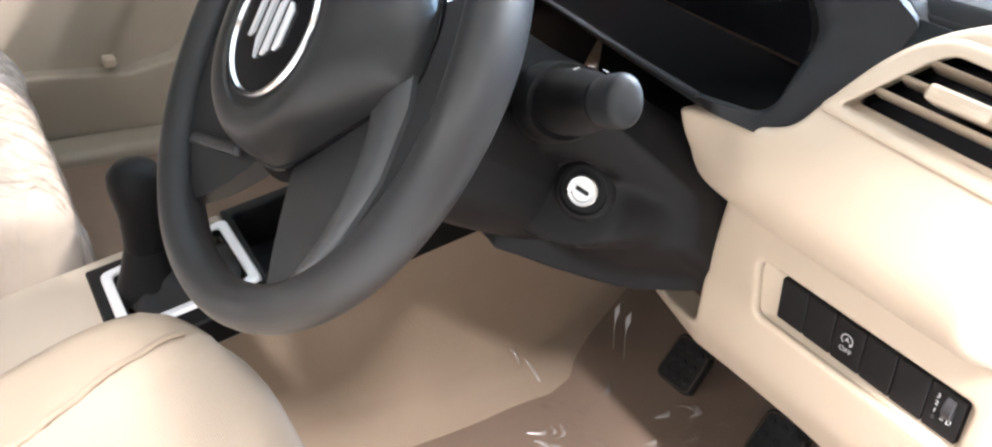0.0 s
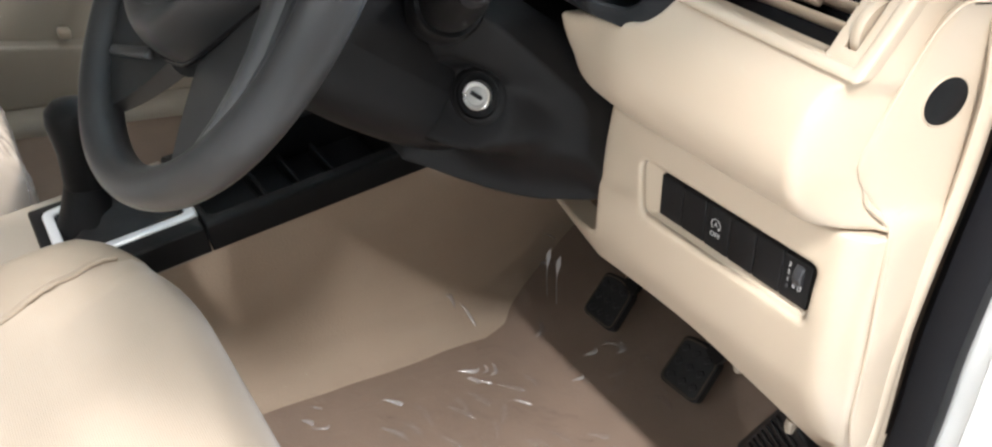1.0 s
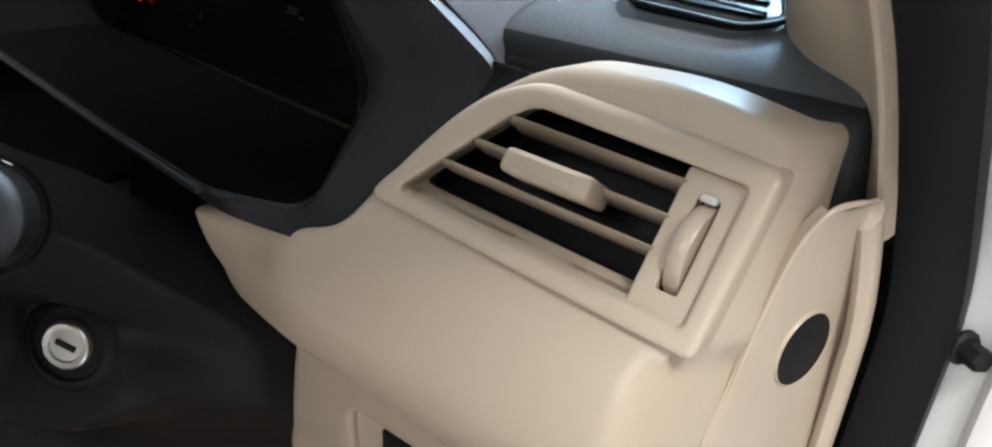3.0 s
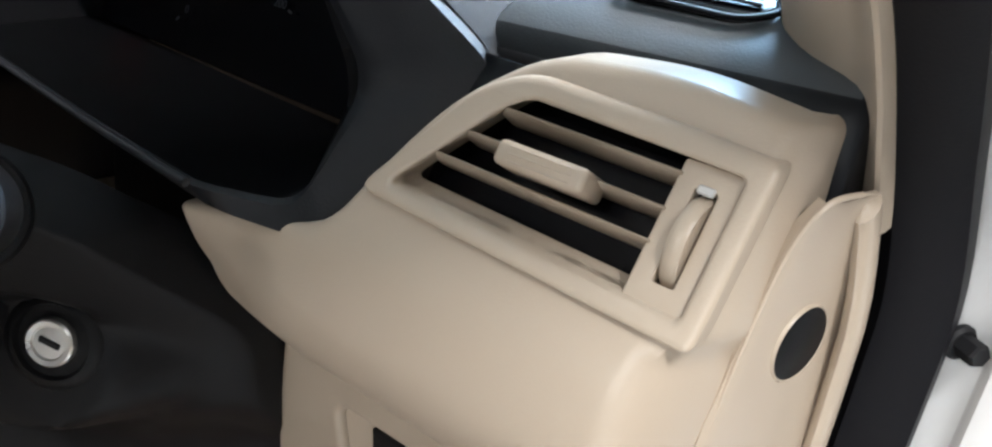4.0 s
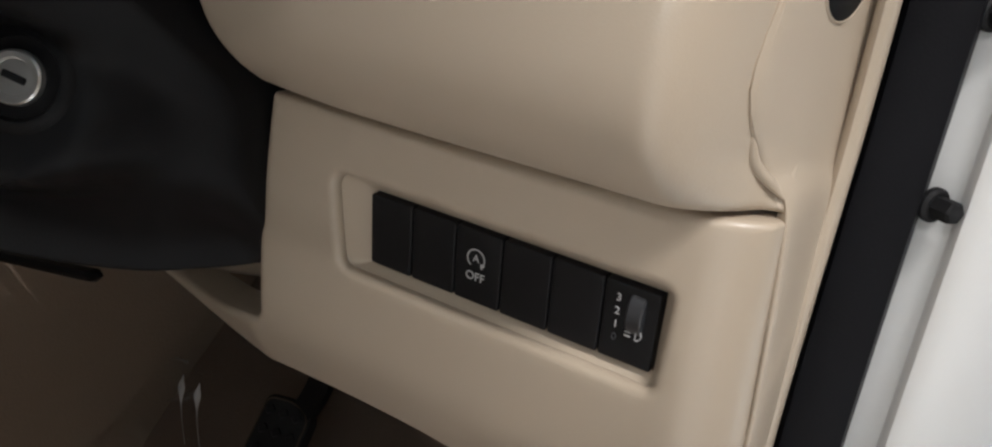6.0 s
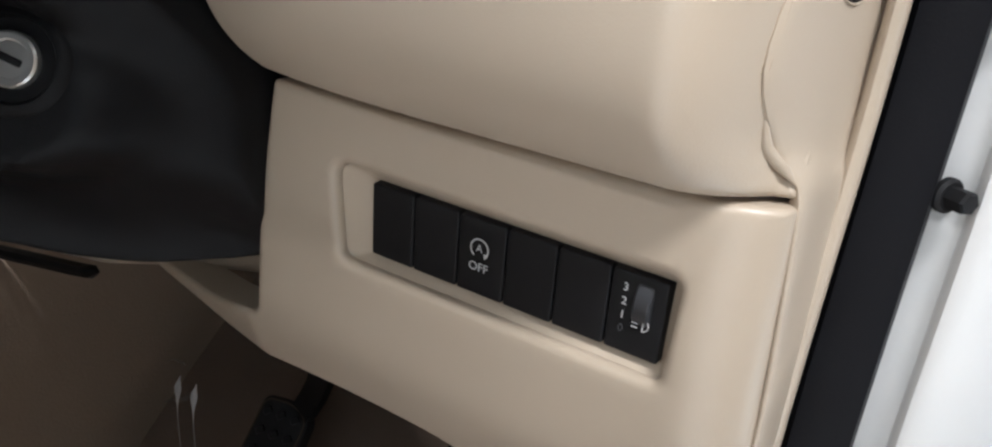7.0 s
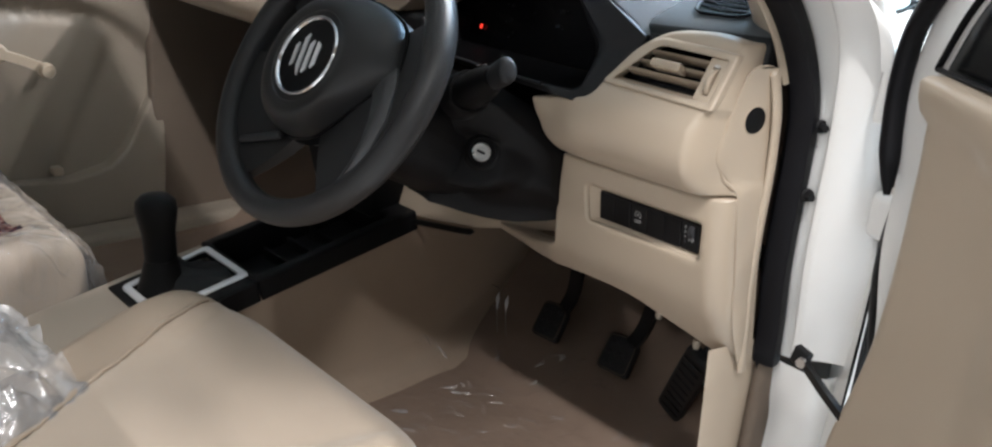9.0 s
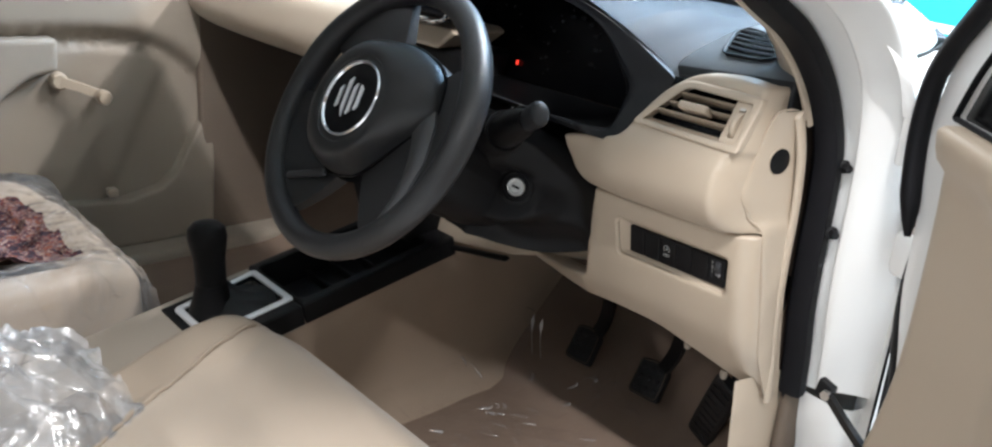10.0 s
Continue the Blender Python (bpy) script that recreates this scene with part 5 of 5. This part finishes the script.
pedal("clutch_pedal", (0.318, 0.340, 0.440), (0.15, -0.82, 0.55), 0.060, 0.074, spline([(0.325, 0.352, 0.446), (0.345, 0.362, 0.50), (0.365, 0.345, 0.58), (0.375, 0.34, 0.74)], 4), "black hanging clutch pedal with rubber pad")
pedal("brake_pedal", (0.482, 0.338, 0.444), (0.15, -0.82, 0.55), 0.064, 0.074, spline([(0.490, 0.350, 0.45), (0.515, 0.360, 0.51), (0.535, 0.345, 0.60), (0.545, 0.34, 0.74)], 4), "black hanging brake pedal with rubber pad")
acc = thing("accelerator_pedal", "long black accelerator pedal", "pedal")
tagged(acc, "long black accelerator pedal", "pedal", "foot pedals")
am = axes((0.648, 0.284, 0.484), (0.9, 0.0, -0.43), (0.086, -0.081, 0.174))
part("pedal_pad", shell(rounded([(-0.026, -0.108), (0.022, -0.112), (0.030, 0.09), (-0.020, 0.10)], 0.012), lambda u, v: 0.004 * np.cos(v * 12), 0.004, 0.012, 0.012, (), 0, 0, am), RUBBER, acc, "ribbed black rubber pad")
for k in range(9):
    part("pad_rib", rbox(0.036, 0.005, 0.003, 0.001, am @ Matrix.Translation((0.002, -0.085 + 0.02 * k, 0.005)), 1), RUBBER, acc)
part("pedal_arm", sweep(spline([(0.69, 0.27, 0.56), (0.70, 0.31, 0.63), (0.70, 0.36, 0.72)], 4), oval(0.008, 0.01, 8)), BLACK, acc)
for x, z in ((0.655, 0.640), (0.722, 0.622)):
    clip = part("panel_clip", lathe([(0, -0.004), (0.0055, -0.004), (0.006, 0.004), (0.004, 0.010), (0, 0.011)], pose(x, 0.178, z + 0.002, 180, 0, 0), 16), BEIGE_SHADED, dash, "beige mounting clip")

# ---- centre console and gear lever ----
con = thing("centre_console", "beige and black centre console with a tray", "console")


def con_z(y):
    return float(np.interp(y, [-0.9, -0.45, -0.145, 0.16, 0.3], [0.492, 0.500, 0.561, 0.620, 0.632]))


def pan(y):
    return 0.302 + 0.30 * max(0.0, (y - 0.26) / 0.36) ** 1.25


def side_strip(side, y_from, y_to, n):
    """A strip of the tunnel side between two lines that depend on the height."""
    rows = []
    for k in np.linspace(0, 1, n):
        run = []
        for dx, dz in ((-0.006, -0.016), (0.0, -0.032), (0.004, -0.07), (0.008, 0.45), (0.014, 0.39), (0.024, 0.350), (0.038, 0.327), (0.058, 0.313), (0.078, 0.290)):
            z = dz if dz > 0 else 0.565 + dz
            y = y_from(z) + (y_to(z) - y_from(z)) * k
            z = max(dz, pan(y) - 0.030 + 0.05 * (dz - 0.296)) if dz > 0 else con_z(y) + dz
            run.append((side * (0.099 + dx), y, z))
        rows.append(run)
    return loft([spline(r, 3) for r in rows], False)


for side in (1, -1):
    part("side_panel", side_strip(side, lambda z: -0.75, lambda z: 0.56, 64), SIDE_CARPET, con, "beige-brown carpeted tunnel side")
CM = axes((0.0, -0.145, 0.561), (1, 0, 0), (0, 0.305, 0.059))
CN = axes((0.0, -0.325, 0.525), (1, 0, 0), (0, 0.18, 0.036))
tray_gap = rounded([(-0.080, 0.010), (0.080, 0.010), (0.078, 0.285), (-0.078, 0.285)], 0.014)
part("tray_top", shell(rounded([(-0.101, 0.0), (0.101, 0.0), (0.103, 0.33), (-0.103, 0.33)], 0.004), None, 0.006, 0.032, 0.02, [tray_gap], 0.004, 0.075, CM), BLACK, con, "black tray surround")
part("tray_floor", rbox(0.17, 0.29, 0.004, 0.001, CM @ Matrix.Translation((0, 0.135, -0.062))), BLACK, con)
for k in range(3):
    part("tray_divider", rbox(0.13, 0.006, 0.022, 0.002, CM @ Matrix.Translation((0, 0.10 + 0.05 * k, -0.05))), BLACK, con)
gear_gap = rounded([(-0.046, 0.036), (0.058, 0.036), (0.058, 0.170), (-0.058, 0.170)], 0.012)
part("console_top", shell(rounded([(-0.101, -0.30), (0.101, -0.30), (0.101, 0.1830), (-0.101, 0.1830)], 0.004), lambda u, v: -0.004 + 0 * u, 0.006, 0.03, 0.02, [gear_gap], 0.003, 0.03, CN), BEIGE_SHADED, con, "beige console top behind the gear lever")
part("gear_plate", shell(rounded([(-0.080, 0.006), (0.102, 0.006), (0.102, 0.1830), (-0.080, 0.1830)], 0.004), None, 0.005, 0.032, 0.02, [gear_gap], 0.003, 0.03, CN), BLACK, con, "black gear plate")
part("gear_surround", shell(rounded([(-0.058, 0.020), (0.074, 0.020), (0.074, 0.1850), (-0.074, 0.1850)], 0.012), lambda u, v: 0.004 + 0 * u, 0.004, 0.005, 0.012, [rounded([(-0.046, 0.033), (0.061, 0.033), (0.061, 0.1720), (-0.061, 0.1720)], 0.009)], 0.002, 0.006, CN), SILVER, con, "silver gear surround")
gear = thing("gear_lever", "black gear lever with leatherette boot", "gear lever")
rings = []
top = CN.inverted() @ Vector((-0.018, -0.252, 0.612))
for k, h in enumerate((-0.004, 0.003, 0.008, 0.014, 0.022, 0.034)):
    s = 1 - 0.66 * (k / 5) ** 0.5
    c = Vector((0.002, 0.106, 0)).lerp(Vector((top.x, top.y, 0)), k / 5)
    rings.append([CN @ Vector((c.x + 0.050 * s * math.copysign(abs(math.cos(t)) ** (0.5 + 0.1 * k), math.cos(t)), c.y + 0.066 * s * math.copysign(abs(math.sin(t)) ** (0.5 + 0.1 * k), math.sin(t)), h + 0.003 * math.sin(5 * t + k))) for t in np.linspace(0, 2 * math.pi, 41)[:-1]])
part("boot", loft(rings), BOOT, gear, "folded black leatherette boot")
gm = look((-0.018, -0.252, 0.578), (-0.006, -0.248, 0.378))
part("knob", lathe([(0.0, 0.0), (0.0255, 0.0), (0.0258, 0.02), (0.0265, 0.05), (0.0305, 0.072), (0.0330, 0.088), (0.0310, 0.103), (0.021, 0.113), (0.008, 0.116), (0.0, 0.1165)], gm, 32), BLACK, gear, "smooth black gear knob")
part("shaft", lathe([(0.0, -0.05), (0.046, -0.055), (0.034, -0.022), (0.0265, 0.005), (0.0, 0.005)], gm, 20), BLACK, gear)

# ---- seats ----


HEIGHTS = {}


def seat(name, x0, x1, y0, y1, top, label, seam, side_mat, top_mat, deep=0.12):
    s = thing(name, label, "seat")
    tagged(s, label, "seat", "front seats")
    cx = (x0 + x1) / 2

    def h(u, v):
        k = np.abs(u - cx) / ((x1 - x0) / 2)
        z = top - 0.030 + 0.030 * np.clip((k - 0.52) / 0.3, 0, 1) ** 1.2
        z = z + 0.026 * np.exp(-((u - x0 - 0.08) / 0.07) ** 2 - ((v - y1 + 0.12) / 0.10) ** 2)
        front = np.clip((v - (y1 - 0.20)) / 0.14, 0, 1)
        z = np.maximum(z, top - 0.035 + 0.030 * front) - 0.03 * np.clip((v - (y1 - 0.10)) / 0.10, 0, 1) ** 2
        for line in seam:
            run = np.array(spline(line, 6))
            at = np.interp(-v, -run[:, 1], run[:, 0])
            z = z - (0.12 + 0.24 * np.clip((-0.27 - v) / 0.18, 0, 1)) * np.clip(at - u, 0, 0.2) + groove(u, v, line, -0.004, 0.005)
        return z + 0.0
    HEIGHTS[name] = h
    out = rounded([(x0, y0), (x1, y0), (x1, y1 - 0.06), (x1 - 0.06, y1), (x0 + 0.10, y1), (x0, y1 - 0.13)], [0.03, 0.03, 0.06, 0.06, 0.10, 0.10])
    pad_ = part("cushion", shell(out, h, 0.045, deep, 0.009, (), 0, 0, Matrix()), top_mat, s, "padded seat cushion")
    for line in seam:
        run = np.array(spline(line, 8))
        pad_.data.materials.append(BOLSTER)
        for f in pad_.data.polygons:
            if f.center.x < np.interp(-f.center.y, -run[:, 1], run[:, 0]):
                f.material_index = 1
        pipe = [(x, y, float(h(np.array([x]), np.array([y]))[0]) + 0.0028) for x, y in run[9:]]
        part("seam", sweep(pipe, oval(0.0042, 0.0034, 8)), BOLSTER, s, "stitched seam")
    part("seat_base", rbox((x1 - x0) * 0.9, (y1 - y0) * 0.86, 0.13, 0.03, Matrix.Translation((cx, (y0 + y1) / 2 - 0.02, 0.375))), side_mat, s)
    back = [[(cx + (x1 - x0) * 0.48 * math.cos(t) * (1 - 0.25 * k), y0 + 0.05 - 0.30 * k + 0.07 * math.sin(t), 0.45 + 0.72 * k) for t in np.linspace(0, 2 * math.pi, 25)[:-1]] for k in np.linspace(0, 1, 8)]
    part("backrest", loft(back, True, True), top_mat, s)
    part("headrest", rbox(0.26, 0.09, 0.18, 0.04, Matrix.Translation((cx, y0 - 0.28, 1.27))), top_mat, s)
    return s


seat("driver_seat", 0.058, 0.635, -0.86, -0.180, 0.575, "beige ribbed cloth driver seat", [[(0.136, -0.185), (0.150, -0.245), (0.184, -0.37), (0.228, -0.46), (0.292, -0.545), (0.37, -0.66)]], CLOTH_SIDE, CLOTH)
seat("passenger_seat", -0.71, -0.140, -1.0, -0.300, 0.590, "beige passenger seat under clear plastic film", [], CLOTH_SIDE, CLOTH_SIDE, 0.22)


def facing_up(bm):
    """Turn an open sheet so that its upper side is its front."""
    bm.normal_update()
    if sum(fc.normal.z for fc in bm.faces) < 0:
        bmesh.ops.reverse_faces(bm, faces=bm.faces[:])
    return bm


def crumple(cx, cy, sx, sy, z, rough, seed, n=60, fold=1.0, drop=None):
    rows_ = []
    for i in range(n):
        r_ = []
        for j in range(n):
            x, y = cx + sx * (i / (n - 1) - 0.5), cy + sy * (j / (n - 1) - 0.5)
            q = Vector((x * 7 * fold, y * 7 * fold, seed))
            d = 0.7 - abs(noise.noise(q)) * 0.9 - abs(noise.noise(q * 2.3 + Vector((3, 1, 0)))) * 0.45 - abs(noise.noise(q * 5.1)) * 0.16
            zz = (drop(x, y) if drop else z) + rough * d
            r_.append((x + 0.2 * rough * noise.noise(q * 1.7), y + 0.2 * rough * noise.noise(q * 1.9 + Vector((4, 2, 1))), zz))
        rows_.append(r_)
    return facing_up(loft(rows_, False))


def heap_base(x, y):
    d = math.hypot((x - 0.125) / 0.19, (y + 0.655) / 0.18)
    return 0.575 - 0.05 * d ** 2.5


def seat_skin(x, y):
    gx = max(0.0, (x + 0.185) / 0.045, (-0.665 - x) / 0.045)
    gy = max(0.0, (y + 0.345) / 0.045)
    g = min(1.0, math.hypot(gx, gy))
    drop = 0.045 * (1 - math.sqrt(max(0.0, 1 - g * g))) + 0.36 * max(0.0, gx - 1, gy - 1)
    u, v = np.array([min(x, -0.145)]), np.array([min(y, -0.305)])
    return float(HEIGHTS["passenger_seat"](u, v)[0]) - drop + 0.007


cover = tagged(part("seat_film", crumple(-0.425, -0.640, 0.600, 0.71, 0.585, 0.018, 3.1, 140, 2.2, seat_skin), FILM_SEAT), "clear plastic film over the passenger seat", "plastic film")
cover.visible_shadow = False
heap = tagged(part("wrapping_film", crumple(0.125, -0.655, 0.38, 0.36, 0.558, 0.085, 8.7, 120, 1.3, heap_base), FILM_MILKY), "crumpled heap of clear wrapping film between the seats", "plastic film")
scarf = tagged(part("scarf", crumple(-0.37, -0.53, 0.36, 0.24, 0.592, 0.045, 5.5, 60, 1.2, lambda x, y: seat_skin(x, y) + 0.006), PRINT), "printed red and brown scarf on the passenger seat", "scarf")


def floor_skin(x, y):
    return 0.306 + 0.30 * max(0.0, (y - 0.26) / 0.36) ** 1.25 + 0.045 * min(1.0, max(0.0, (0.185 - x) / 0.06)) ** 2


mat_film = tagged(part("floor_film", crumple(0.43, 0.12, 0.62, 0.72, 0.31, 0.014, 1.7, 110, 1.0, floor_skin), FILM), "clear crinkled plastic film over the carpet", "plastic film")
mat_film.visible_shadow = False


def folds(parent, spots, skin, rng, long=0.03, fat=0.0035, lie=0.55, mat=None):
    """Short standing creases of film that catch the lamps."""
    for x, y in spots:
        turn = rng.gauss(lie, 0.5)
        n = 7
        length = long * rng.uniform(0.5, 1.5)
        path = []
        for i in range(n):
            k = i / (n - 1) - 0.5
            px = x + length * k * math.cos(turn) + 0.004 * math.sin(5 * k + turn)
            py = y + length * k * math.sin(turn) + 0.004 * math.cos(4 * k)
            path.append((px, py, skin(px, py) + 0.014 + 0.006 * (0.25 - k * k)))
        wide = fat * rng.uniform(0.7, 1.5)
        side = Vector((-math.sin(turn), math.cos(turn), 0))
        rows_ = []
        for i, p in enumerate(path):
            r_ = wide * (0.15 + math.sin(math.pi * i / (n - 1)))
            rows_.append([Vector(p) + side * r_ * math.sin(a) + Vector((0, 0, r_ * (math.cos(a) - 1))) for a in np.linspace(-1.1, 1.1, 9)])
        ob = part("fold", facing_up(loft(rows_, False)), mat or FILM_FOLD, parent)
        ob.visible_shadow = False


rng = random.Random(4)
folds(mat_film, [(rng.uniform(0.28, 0.70), rng.uniform(-0.05, 0.36)) for _ in range(64)], floor_skin, rng, 0.032, 0.0038)
# spots of lamp glints, painted in with pale hazed creases
GLINTS = [(0.130, 0.375), (0.150, 0.362), (0.336, 0.346), (0.345, 0.350), (0.253, 0.200), (0.272, 0.178), (0.239, 0.172), (0.246, 0.190), (0.260, 0.165), (0.222, 0.300), (0.249, -0.058), (0.213, -0.051), (0.232, -0.070), (0.316, 0.324), (0.249, 0.046), (0.121, 0.199), (0.149, 0.222), (0.331, 0.202), (0.335, 0.290)]
folds(mat_film, GLINTS, floor_skin, rng, 0.024, 0.0034, 1.2, FILM_GLINT)
for x, y, z in ((0.178, 0.336, 0.428), (0.204, 0.335, 0.430)):
    # tall creases whitened to paint in glints where film climbs the tunnel side
    leaf = sweep(spline([(x - 0.004, y + 0.012, z - 0.075), (x - 0.002, y + 0.004, z - 0.035), (x, y, z), (x + 0.005, y - 0.002, z + 0.022)], 6), oval(0.0042, 0.0010, 8), False, (0.35, -0.85, 0.40), lambda k: 0.08 + 0.92 * math.exp(-((k - 0.72) / 0.16) ** 2))
    part("fold", leaf, WHITE_GLINT, mat_film).visible_shadow = False
folds(cover, [(rng.uniform(-0.45, -0.13), rng.uniform(-0.75, -0.34)) for _ in range(50)], seat_skin, rng, 0.07, 0.0045, 1.5)
folds(cover, [(rng.uniform(-0.175, -0.135), rng.uniform(-0.72, -0.36)) for _ in range(18)], seat_skin, rng, 0.05, 0.0045, 1.57)
folds(heap, [(rng.uniform(0.0, 0.24), rng.uniform(-0.77, -0.53)) for _ in range(30)], lambda x, y: heap_base(x, y) + 0.022, rng, 0.06, 0.005, 1.3)

# ---- windscreen ----
screen = [[(x, 0.78 - 1.15 * k - 0.06 * (x / 0.7) ** 2, 1.045 + 0.41 * k + 0.02 * math.sin(math.pi * k)) for x in np.linspace(-0.86 + 0.12 * k, 0.74 - 0.12 * k, 12)] for k in np.linspace(0, 1, 8)]
glass = tagged(part("windscreen", loft(screen, False), PANE), "clear windscreen glass", "windscreen", "", "structure")
glass.visible_shadow = False
